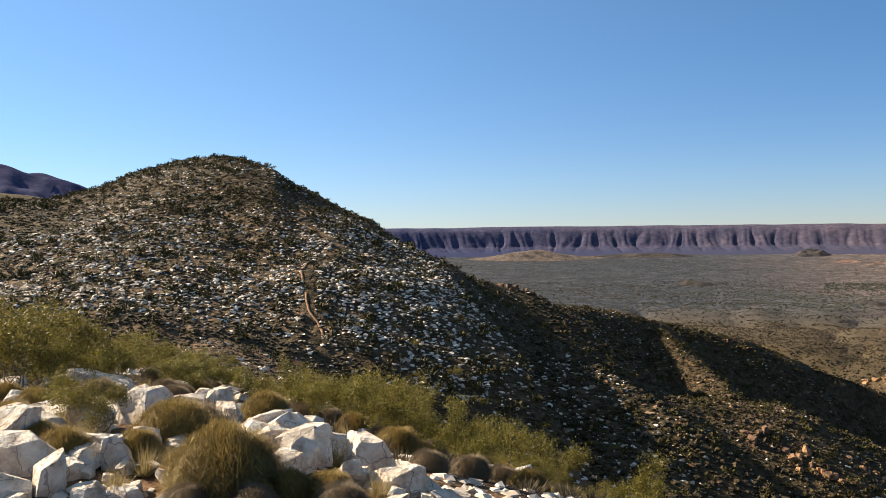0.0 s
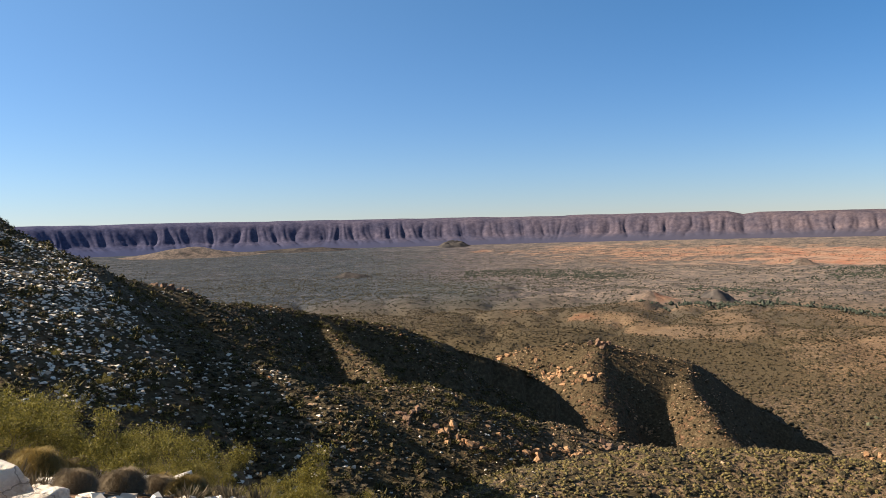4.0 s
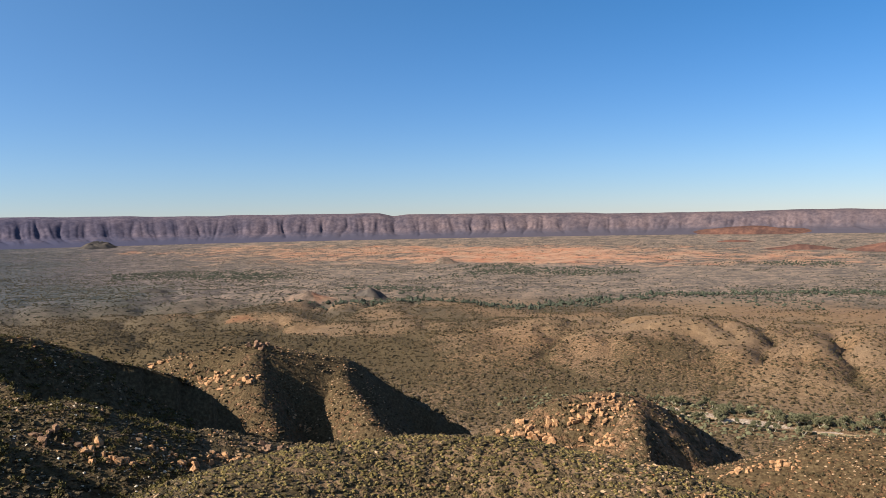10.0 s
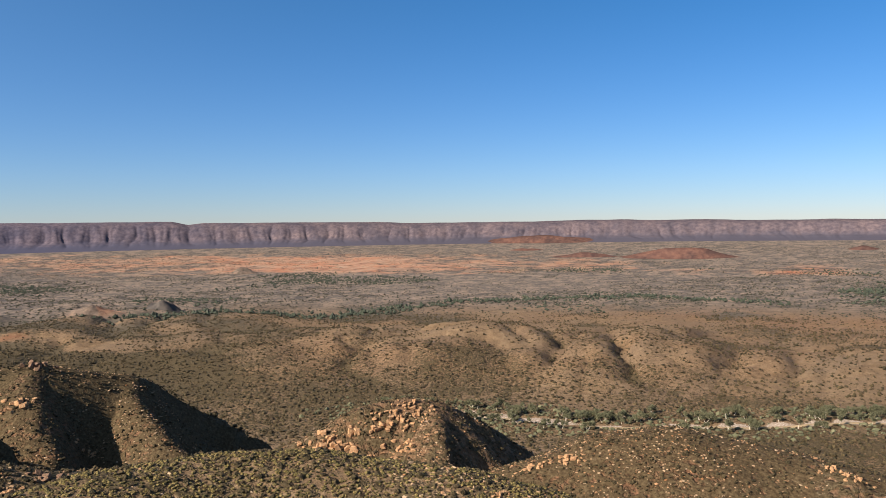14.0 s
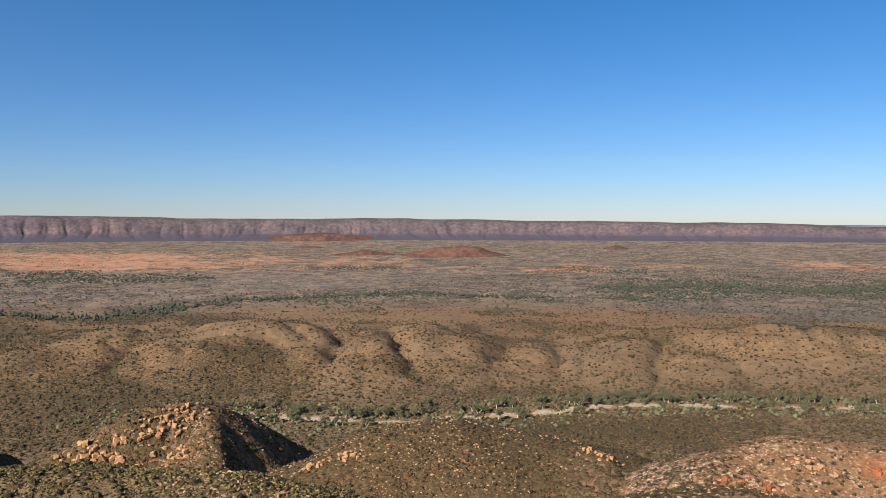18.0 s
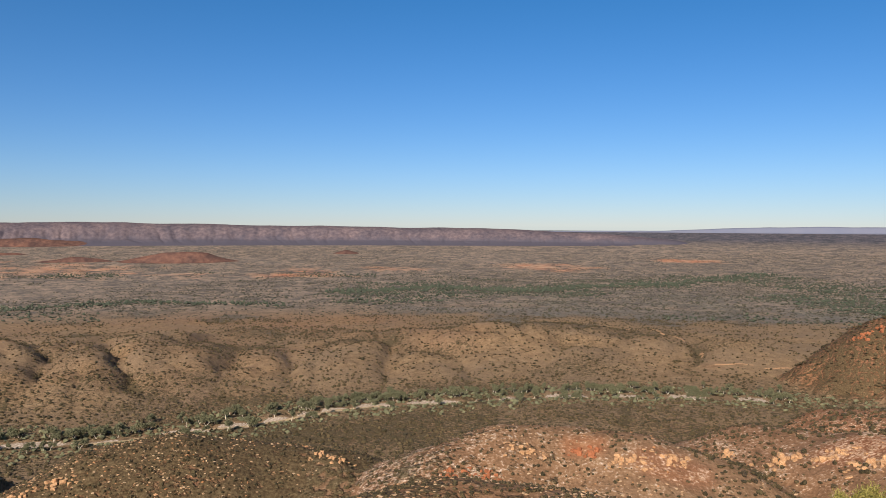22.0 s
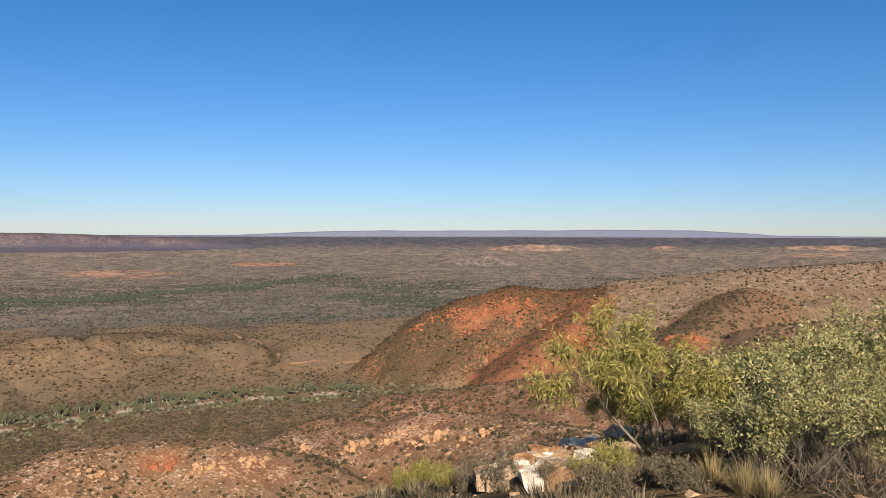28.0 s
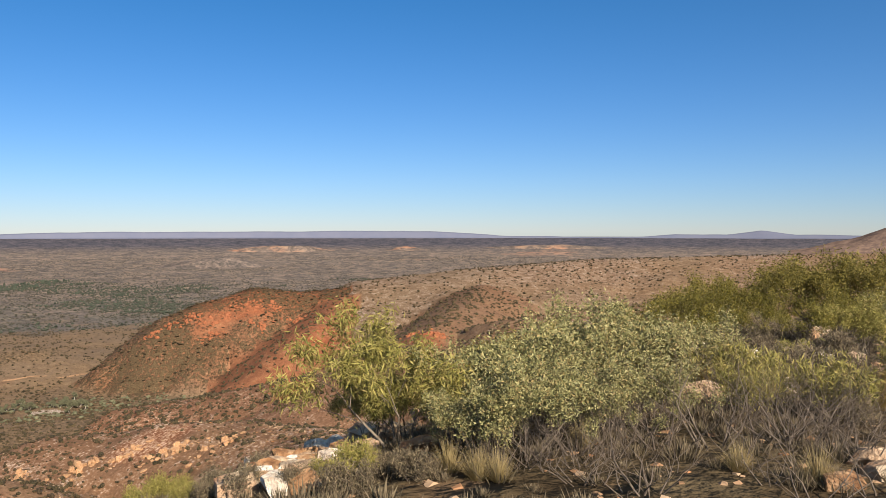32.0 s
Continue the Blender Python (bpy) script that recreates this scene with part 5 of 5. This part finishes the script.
field("woodland", "grey-green woodland across the far plain", 50000, 1350, 2500, 25, 150, (1.5, 4.2), FAR_GUMS, 107, lambda c, w, wash, x, y: np.clip(3 * noisy(x, y, 300, 12), 0, 1) * (w < 0), 1.7)

BELT = [(88.0, 1850), (93.0, 1905), (96.5, 1935), (100.1, 1860), (102.7, 1920), (106.7, 2050), (110.6, 2165), (114.4, 2382), (117.0, 2600), (119.4, 2850)]
BELT_NORTH = [(40.0, 1430), (44.0, 1425), (49.0, 1370), (53.1, 1330), (58.0, 1450), (62.0, 1560), (74.7, 1660), (83.3, 1570)]
for line, wide in ((BELT, 42.0), (BELT_NORTH, 30.0)):
    field("woodland", "dark green belt of gums along a far creek", 26000, 1280, 2600, line[0][0] - 1, line[-1][0] + 1, (2.0, 4.6), FAR_GUMS, 141, lambda c, w, wash, x, y: np.exp(-(path_distance(x, y, line) / wide) ** 2) * (w < 0), 1.4, 1.2)


# ---------------------------------------------------------------- plants near the eye
def tube(path, radii, sides=5):
    """A tapered limb along a path."""
    path = [Vector(p) for p in path]
    V, F = [], []
    for k, p in enumerate(path):
        t = (path[min(k + 1, len(path) - 1)] - path[max(k - 1, 0)]).normalized()
        a = t.orthogonal().normalized()
        b = t.cross(a)
        for s in range(sides):
            w = 2 * math.pi * s / sides
            V.append(p + (a * math.cos(w) + b * math.sin(w)) * radii[k])
    for k in range(len(path) - 1):
        for s in range(sides):
            q = (s + 1) % sides
            F.append((k * sides + s, k * sides + q, (k + 1) * sides + q, (k + 1) * sides + s))
    return np.array([v[:] for v in V]), np.array(F)


def grow(rnd, height, spread, stems, depth, thick, bend=0.35, sides=5):
    """Limbs of a shrub and the places where its leaves sit."""
    VV, FF, tips, base = [], [], [], 0

    def limb(p, d, length, rad, level):
        nonlocal base
        pts, rs = [p], [rad]
        for k in range(3):
            d = (d + Vector((rnd.uniform(-bend, bend), rnd.uniform(-bend, bend), rnd.uniform(-0.1, 0.25)))).normalized()
            pts.append(pts[-1] + d * length / 3)
            rs.append(rad * (1 - 0.2 * (k + 1)))
        V, F = tube(pts, rs, sides if level < 2 else 3)
        VV.append(V)
        FF.append(F + base)
        base += len(V)
        if level >= depth:
            tips.extend(pts[1:])
            return
        for k in range(rnd.choice((2, 3, 3))):
            e = (d + Vector((rnd.uniform(-1, 1) * spread, rnd.uniform(-1, 1) * spread, rnd.uniform(-0.25, 0.5)))).normalized()
            limb(pts[-1 if k else -2], e, length * rnd.uniform(0.6, 0.85), rs[-1] * 0.75, level + 1)

    first = height / sum(0.72 ** k for k in range(depth + 1)) * 1.05
    for k in range(stems):
        a = 2 * math.pi * (k + rnd.random() * 0.6) / stems
        d = Vector((math.cos(a) * spread * 0.8, math.sin(a) * spread * 0.8, 1)).normalized()
        limb(Vector((math.cos(a) * 0.04, math.sin(a) * 0.04, -0.08)), d, first * rnd.uniform(0.8, 1.1), thick, 0)
    return np.concatenate(VV), np.concatenate(FF), np.array([t[:] for t in tips])


def leaves(rng, centres, per, reach, length, width, droop):
    """Lance-shaped leaves round each twig."""
    n = len(centres) * per
    c = np.repeat(centres, per, 0) + rng.normal(size=(n, 3)) * reach
    d = rng.normal(size=(n, 3))
    d[:, 2] -= droop
    d /= np.linalg.norm(d, axis=1)[:, None]
    s = np.cross(d, rng.normal(size=(n, 3)))
    s /= np.linalg.norm(s, axis=1)[:, None]
    ln, wd = length * (0.7 + 0.6 * rng.random((n, 1))), width * (0.7 + 0.6 * rng.random((n, 1)))
    V = np.stack([c, c + d * ln * 0.45 + s * wd / 2, c + d * ln, c + d * ln * 0.45 - s * wd / 2], 1).reshape(-1, 3)
    return V, np.arange(n * 4).reshape(-1, 4)


def bark_material(name, dark, light):
    m, nt, bsdf = material(name)
    a = noise_node(nt, 14.0, 6).outputs[0]
    nt.links.new(ramp(nt, a, [(0.35, dark), (0.65, light)]), bsdf.inputs["Base Color"])
    bsdf.inputs["Roughness"].default_value = 0.9
    bump(nt, bsdf, a, 0.6, 0.02)
    return m


BARK = bark_material("grey_bark", (0.07, 0.055, 0.042), (0.20, 0.165, 0.13))
DEAD = bark_material("dead_twigs", (0.06, 0.046, 0.036), (0.15, 0.12, 0.095))
GUM = bark_material("gum_bark", (0.30, 0.26, 0.21), (0.58, 0.53, 0.46))
ACACIA = foliage_material("acacia_leaves", [(0.13, 0.13, 0.036), (0.27, 0.25, 0.065), (0.40, 0.35, 0.11), (0.17, 0.165, 0.048), (0.36, 0.28, 0.11)], 0.6, 0.25)
MALLEE = foliage_material("grey_green_leaves", [(0.10, 0.105, 0.045), (0.21, 0.21, 0.09), (0.44, 0.41, 0.20), (0.18, 0.185, 0.075), (0.40, 0.30, 0.14)], 0.5, 0.2)
LIME = foliage_material("fresh_green_leaves", [(0.085, 0.082, 0.02), (0.165, 0.15, 0.034), (0.26, 0.22, 0.045), (0.115, 0.105, 0.03)], 0.6, 0.35)
DUSK = foliage_material("dark_green_leaves", [(0.10, 0.09, 0.026), (0.18, 0.155, 0.04), (0.26, 0.215, 0.055)], 0.6, 0.3)
DRY = foliage_material("dry_heath", [(0.07, 0.055, 0.042), (0.14, 0.11, 0.078), (0.24, 0.195, 0.13), (0.09, 0.08, 0.05), (0.30, 0.24, 0.155)], 0.8, 0.2)


def part(name, me, parent, label=""):
    ob = new(name, me)
    ob.parent = parent
    return tagged(ob, label) if label else ob


PLANTS = {}


def plant(kind, name, label, height, spread, stems, depth, thick, leaf, bark, per=0, reach=0.1, length=0.08, width=0.015, droop=0.3, seed=1, category="shrub", trunk="stem"):
    """A shrub or tree of limbs and leaves, built once; put it with set_plant()."""
    rnd, rng = random.Random(seed), np.random.default_rng(seed)
    V, F, tips = grow(rnd, height, spread, stems, depth, thick)
    meshes = [(trunk, mesh_of(trunk, V, F, bark, True))]
    if per:
        LV, LF = leaves(rng, tips, per, reach, length, width, droop)
        meshes.append(("foliage", mesh_of("foliage", LV, LF, leaf)))
    PLANTS[kind] = (name, label, category, meshes)


def set_plant(kind, az, d, scale=1.0, turn=0.0, label="", group="shrubs on the summit", squash=1.0):
    name, text, category, meshes = PLANTS[kind]
    scale *= 0.74 if "mallee" in kind else 0.85 if "acacia" in kind else 1.0
    x, y, _ = polar(az, d)
    ob = tagged(new(name), label or text, category, group)
    ob.matrix_world = pose(x, y, ground_z(x, y), 0, 0, turn) @ Matrix.Diagonal((scale, scale, scale * squash, 1))
    for nm, me in meshes:
        part(nm, me, ob)
    return ob


plant("acacia", "acacia_tree", "small acacia with drooping olive leaves", 1.75, 0.75, 3, 3, 0.022, ACACIA, BARK, 40, 0.065, 0.095, 0.014, 0.7, 21, "tree")
plant("acacia_b", "acacia_tree", "small acacia with drooping olive leaves", 1.6, 0.85, 4, 3, 0.02, ACACIA, BARK, 36, 0.065, 0.095, 0.014, 0.7, 22, "tree")
plant("mallee", "leafy_shrub", "grey-green broad-leaved shrub on stony ground", 1.6, 0.7, 5, 3, 0.016, MALLEE, BARK, 18, 0.06, 0.062, 0.022, 0.1, 23)
plant("mallee_b", "leafy_shrub", "grey-green broad-leaved shrub on stony ground", 1.3, 0.95, 5, 3, 0.016, MALLEE, BARK, 16, 0.06, 0.062, 0.022, 0.1, 24)
plant("dead", "bare_shrub", "leafless grey twiggy shrub", 1.2, 0.95, 6, 5, 0.010, DEAD, DEAD, 0, seed=25)
plant("dead_b", "bare_shrub", "leafless grey twiggy shrub", 1.0, 1.1, 6, 5, 0.009, DEAD, DEAD, 0, seed=26)
plant("lime", "green_shrub", "feathery yellow-green shrub on the slope", 1.7, 0.8, 4, 3, 0.02, LIME, BARK, 22, 0.09, 0.085, 0.018, -0.3, 27)
plant("lime_b", "green_shrub", "feathery yellow-green shrub on the slope", 1.5, 0.95, 4, 3, 0.02, LIME, BARK, 22, 0.09, 0.085, 0.018, -0.3, 28)
plant("dusk", "dark_shrub", "dark green spreading shrub with thin stems", 1.8, 0.9, 4, 3, 0.022, DUSK, BARK, 20, 0.09, 0.085, 0.022, 0.0, 29)
plant("heath", "heath_bush", "low dry grey-green heath bush", 0.55, 1.0, 7, 2, 0.007, DRY, DEAD, 22, 0.06, 0.075, 0.012, -0.8, 30)
plant("heath_g", "heath_bush", "low green needle-leaved heath bush", 0.6, 0.9, 7, 2, 0.007, ACACIA, DEAD, 22, 0.06, 0.08, 0.013, -0.9, 31)
plant("gum", "gum_tree", "river gum with pale trunk by the dry creek", 7.5, 0.6, 1, 3, 0.28, GREY_GREEN, GUM, 9, 0.55, 0.9, 0.5, 0.2, 32, "tree", "trunk")
plant("gum_b", "gum_tree", "river gum with pale trunk by the dry creek", 6.5, 0.75, 2, 3, 0.22, GREY_GREEN, GUM, 9, 0.6, 0.9, 0.5, 0.2, 33, "tree", "trunk")

# at the end of the turn
for kind, az, d, sc, turn in (
        ("acacia", 138.8, 8.7, 1.15, 20), ("acacia_b", 137.0, 9.6, 0.72, 80), ("acacia_b", 139.6, 9.4, 0.82, 200), ("mallee", 143.2, 9.0, 0.92, 10), ("mallee_b", 145.6, 8.4, 0.98, 60), ("mallee", 148.4, 8.6, 1.02, 140),
        ("mallee_b", 151.2, 9.2, 1.08, 220), ("mallee", 154.0, 9.8, 1.08, 300), ("mallee_b", 157.0, 9.6, 0.95, 30), ("mallee", 159.6, 10.6, 0.85, 90), ("mallee_b", 149.8, 10.6, 1.1, 170), ("mallee", 153.0, 11.4, 1.15, 250),
        ("acacia_b", 147.0, 13.5, 0.9, 10), ("acacia", 151.5, 15.5, 0.9, 70), ("dusk", 146.0, 17.0, 0.9, 130), ("lime", 156.0, 16.5, 0.85, 210), ("lime_b", 159.6, 22.0, 1.0, 290), ("lime", 161.6, 25.0, 1.1, 20),
        ("dusk", 158.6, 27.0, 1.15, 100), ("dusk", 160.4, 28.0, 1.2, 180), ("dusk", 162.4, 29.0, 1.15, 260), ("dusk", 164.8, 28.5, 1.35, 340), ("dusk", 166.4, 29.5, 1.5, 50), ("dusk", 168.0, 30.0, 1.5, 110), ("dusk", 169.6, 29.0, 1.45, 190), ("dusk", 171.4, 30.5, 1.4, 190),
        ("lime_b", 163.4, 20.5, 0.75, 40), ("lime", 166.6, 17.5, 0.7, 120), ("acacia_b", 169.6, 17.5, 0.95, 200), ("mallee", 171.4, 18.5, 1.1, 280), ("lime_b", 168.2, 21.0, 0.8, 280), ("lime", 170.2, 24.0, 0.9, 280), ("acacia", 171.6, 22.0, 1.0, 280),
        ("dead", 160.5, 7.4, 1.3, 10), ("dead_b", 163.6, 7.8, 1.5, 80), ("dead", 165.8, 7.6, 1.2, 160), ("dead_b", 157.2, 7.4, 1.4, 240), ("dead", 167.6, 8.8, 0.9, 200), ("dead", 161.8, 9.2, 1.0, 100),
        ("dead", 164.4, 13.5, 0.9, 40), ("dead_b", 167.0, 13.0, 0.8, 90), ("dead", 170.0, 11.8, 0.7, 10)):
    set_plant(kind, az, d, sc, turn)
for k, (az, d) in enumerate(((124.6, 8.2), (125.8, 7.8), (127.2, 8.4), (123.4, 9.0), (128.4, 7.4), (133.2, 7.2), (134.4, 7.0), (132.0, 7.0), (129.4, 9.4), (136.0, 7.2), (126.6, 9.6), (138.8, 7.2), (121.8, 8.8), (140.0, 6.6), (135.2, 6.4))):
    set_plant("heath" if k % 3 else "heath_g", az, d, 0.36 + 0.05 * (k % 5), 47 * k, group="heath bushes")
rnd = random.Random(77)
for k in range(95):
    set_plant(rnd.choice(("heath", "heath", "heath_g")), rnd.uniform(142, 172), 8.5 + 22 * rnd.random() ** 1.3, rnd.uniform(0.6, 1.2), rnd.uniform(0, 360), group="heath bushes")
for k in range(14):
    set_plant(("lime", "lime_b", "mallee")[k % 3], rnd.uniform(152, 172), rnd.uniform(20, 40), rnd.uniform(0.5, 0.9), rnd.uniform(0, 360))

for k in range(52):
    set_plant(rnd.choice(("dead", "dead_b")), rnd.uniform(143, 171), rnd.uniform(5.8, 8.8), rnd.uniform(0.55, 1.0), rnd.uniform(0, 360))
for k in range(12):
    set_plant(("mallee", "mallee_b")[k % 2], 142.5 + 1.35 * k + rnd.uniform(-0.5, 0.5), rnd.uniform(6.9, 8.2), rnd.uniform(0.5, 0.8), rnd.uniform(0, 360))

# at the start of the turn
for kind, az, d, sc, turn in (
        ("dusk", -27.6, 16.5, 1.15, 0), ("dusk", -28.6, 15.0, 1.0, 0), ("lime", -25.4, 15.0, 0.7, 0), ("lime_b", -23.0, 19.0, 0.85, 0), ("lime_b", -18.4, 20.0, 0.6, 50), ("dusk", -16.6, 19.0, 0.6, 0), ("lime_b", -13.0, 17.0, 0.55, 0), ("lime", -9.2, 13.5, 0.55, 0), ("dusk", -26.2, 18.0, 1.1, 70), ("dusk", -24.2, 19.5, 0.85, 140), ("dusk", -28.8, 22.0, 1.1, 200), ("dusk", -22.6, 21.5, 0.8, 250), ("lime", -21.6, 17.5, 0.5, 20), ("lime_b", -24.6, 9.6, 0.42, 110), ("dusk", -23.2, 9.2, 0.38, 110),
        ("lime", -6.4, 13.5, 0.75, 10), ("lime_b", -4.2, 14.5, 0.8, 90), ("lime", -2.2, 15.5, 0.7, 160), ("lime", -7.8, 15.5, 0.7, 240), ("lime_b", 1.2, 11.5, 0.62, 300), ("lime", 3.2, 12.5, 0.6, 30), ("lime_b", -0.4, 13.2, 0.55, 60), ("lime", 2.0, 16.5, 0.7, 80), ("dusk", -3.0, 24.0, 0.9, 10)):
    set_plant(kind, az, d, sc, turn)
for k in range(60):
    az = rnd.uniform(-29, -1)
    set_plant(rnd.choice(("lime", "lime_b", "lime", "dusk", "acacia_b")), az, rnd.uniform(17, 80), rnd.uniform(0.4, 1.1), rnd.uniform(0, 360), group="shrubs below the summit")
for k in range(80):
    set_plant(rnd.choice(("lime", "lime_b", "dusk")), rnd.uniform(-6, 18), rnd.uniform(20, 120), rnd.uniform(0.6, 1.2), rnd.uniform(0, 360), group="shrubs below the summit")


# spinifex and dry grass
def tussock_mesh(name, seed, blades, radius, high, width, stiff, mat, core=True):
    """A dense dome of fine blades round a matted heart, or a loose tuft of them."""
    rng = np.random.default_rng(seed)
    a, u = rng.random(blades) * 2 * math.pi, rng.random(blades)
    lean = np.arccos(1 - u * (1 - math.cos(stiff)))
    out = np.stack([np.cos(a) * np.sin(lean) * radius * 0.62, np.sin(a) * np.sin(lean) * radius * 0.62, np.cos(lean) * high], -1)
    lump = 1 + 0.14 * fbm(out[:, 0] * 5 + seed, out[:, 1] * 5, 1.0, 3, seed)
    if core:
        tip = out * (lump * (0.90 + 0.14 * rng.random(blades)))[:, None]
        root = tip * (0.62 + 0.2 * rng.random((blades, 1))) + rng.normal(size=(blades, 3)) * 0.035
    else:
        tip = out * (lump * (0.7 + 0.4 * rng.random(blades)))[:, None] + rng.normal(size=(blades, 3)) * 0.05
        root = out * np.array([0.25, 0.25, 0.0])
    s = np.stack([-np.sin(a), np.cos(a), np.zeros(blades)], -1) * width / 2
    V = np.stack([root - s, root + s, tip], 1).reshape(-1, 3)
    F = np.arange(blades * 3).reshape(-1, 3)
    if core:
        ta, tl = np.meshgrid(np.linspace(0, 2 * math.pi, 17)[:-1], np.linspace(0.02, 1.7, 8), indexing="ij")
        W = np.stack([np.cos(ta) * np.sin(tl) * radius * 0.5, np.sin(ta) * np.sin(tl) * radius * 0.5, np.cos(tl) * high * 0.8], -1).reshape(-1, 3)
        i, j = np.meshgrid(np.arange(16), np.arange(7), indexing="ij")
        k = (i + 1) % 16
        Q = np.stack([i * 8 + j, i * 8 + j + 1, k * 8 + j + 1, k * 8 + j], -1).reshape(-1, 4) + len(V)
        F = np.concatenate([F, Q[:, [0, 1, 2]], Q[:, [0, 2, 3]]])
        V = np.concatenate([V, W])
    return mesh_of(name, V, F, mat)


SPINIFEX = foliage_material("spinifex_blades", [(0.22, 0.16, 0.06), (0.36, 0.26, 0.085), (0.16, 0.125, 0.055), (0.46, 0.34, 0.12)], 0.7, 0.3)
GREYFEX = foliage_material("old_spinifex_blades", [(0.16, 0.125, 0.085), (0.25, 0.20, 0.14), (0.20, 0.155, 0.10)], 0.8, 0.2)
STRAW = foliage_material("dry_grass_blades", [(0.36, 0.28, 0.13), (0.44, 0.36, 0.19), (0.28, 0.21, 0.10)], 0.7, 0.3)
TUFTS = [tussock_mesh("spinifex", 41, 9000, 0.62, 0.40, 0.008, 1.62, SPINIFEX), tussock_mesh("spinifex", 42, 8000, 0.58, 0.36, 0.008, 1.62, SPINIFEX),
         tussock_mesh("spinifex", 43, 8000, 0.6, 0.36, 0.008, 1.62, GREYFEX), tussock_mesh("grass_tuft", 44, 420, 0.40, 0.30, 0.006, 1.2, STRAW, False)]
TUFT_NAMES = (("spinifex_tussock", "golden domed spinifex tussock"), ("spinifex_tussock", "golden domed spinifex tussock"), ("spinifex_tussock", "old grey spinifex tussock"), ("grass_tuft", "dry straw-coloured grass tuft"))


def tuft(k, az, d, sc, turn=0.0):
    x, y, _ = polar(az, d)
    ob = new(TUFT_NAMES[k][0], TUFTS[k])
    ob.matrix_world = pose(x, y, ground_z(x, y), 0, 0, turn) @ Matrix.Diagonal((sc, sc, sc, 1))
    return tagged(ob, TUFT_NAMES[k][1], "grass", "tussocks on the summit")


for k, az, d, sc in ((0, -15.2, 6.4, 1.35), (2, -13.2, 5.9, 0.55), (1, -18.4, 8.4, 1.3), (1, -20.6, 7.6, 0.7), (0, -10.8, 6.2, 0.6), (1, -26.4, 8.4, 0.9), (0, -12.4, 12.0, 1.2), (0, -25.0, 7.4, 0.8), (2, -17.4, 9.0, 1.15), (1, -8.2, 6.2, 0.75), (2, -7.4, 5.9, 0.7), (2, -17.6, 6.0, 0.5), (3, -24.2, 8.0, 1.0), (3, -23.8, 8.4, 0.9), (3, -20.2, 6.9, 0.8),
                     (3, -25.0, 9.4, 1.1), (1, -24.6, 12.5, 0.9), (1, -28.0, 11.2, 0.9), (1, -26.6, 12.6, 1.0), (0, -28.2, 14.6, 1.0), (1, -16.8, 17.0, 1.1), (2, -19.0, 16.0, 1.0), (3, -8.0, 7.6, 0.8), (3, -6.8, 7.8, 0.8), (3, -9.2, 8.2, 0.7), (3, -12.0, 7.4, 0.6), (3, -4.8, 6.6, 0.7),
                     (3, -22.0, 6.4, 0.7), (3, -18.6, 7.2, 0.6), (2, -1.2, 9.0, 0.7), (2, 1.6, 9.8, 0.8), (3, 144.6, 6.4, 0.9), (3, 146.0, 6.3, 0.8), (3, 142.6, 6.8, 0.9), (2, 136.6, 7.8, 0.6), (3, 162.0, 6.6, 0.8),
                     (3, 166.8, 6.4, 0.9), (0, 168.8, 11.2, 0.7), (0, 170.6, 9.8, 0.7), (3, 151.8, 7.4, 0.8)):
    tuft(k, az, d, sc, 57 * k + 31 * az)
for k in range(70):
    tuft(rnd.choice((0, 1, 2, 2, 2, 3)), rnd.uniform(-30, 9), 11 + 28 * rnd.random() ** 1.4, rnd.uniform(0.6, 1.3), rnd.uniform(0, 360))
for k in range(45):
    tuft(rnd.choice((0, 2, 2, 3)), rnd.uniform(150, 172), 9 + 24 * rnd.random() ** 1.3, rnd.uniform(0.6, 1.2), rnd.uniform(0, 360))
field("loose_stones", "small pale stones and chips on the summit", 4500, 4.5, 40, -32, 12, (0.015, 0.10), STONES, 121, lambda c, w, wash, x, y: np.full(len(x), 0.9), 1.1, 0.6, True, "stones")
field("loose_stones", "small cream and orange stones on the summit", 2600, 5.5, 40, 118, 174, (0.015, 0.06), ORANGE_STONES, 122, lambda c, w, wash, x, y: np.full(len(x), 0.9), 1.1, 0.6, True, "stones")

field("heath_cover", "low dry grey heath and fallen twigs between the shrubs", 3000, 5.0, 45, 118, 174, (0.09, 0.22), DRY, 131, lambda c, w, wash, x, y: np.clip(0.65 + 1.2 * noisy(x, y, 5, 17), 0.1, 1), 1.2, 0.8, category="heath")
field("dry_grass", "dry straw grass and green sprigs below the rocks", 2500, 9, 60, -31, 12, (0.10, 0.30), DRY, 132, lambda c, w, wash, x, y: np.clip(0.4 + 1.2 * noisy(x, y, 6, 18), 0.05, 1), 1.2, 0.9, category="grass")

# gums along the dry creek
for k in range(290):
    i = rnd.randrange(len(WASH) - 3)
    t = rnd.random()
    a, d = WASH[i][0] * (1 - t) + WASH[i + 1][0] * t, WASH[i][1] * (1 - t) + WASH[i + 1][1] * t
    off = rnd.choice((rnd.gauss(16, 8), rnd.gauss(16, 8), rnd.gauss(16, 8), rnd.gauss(18, 10), rnd.gauss(-14, 5)))
    if abs(off) > 6:
        set_plant(rnd.choice(("gum", "gum_b")), a, d + off, rnd.uniform(0.6, 1.25), rnd.uniform(0, 360), group="gums along the creek")
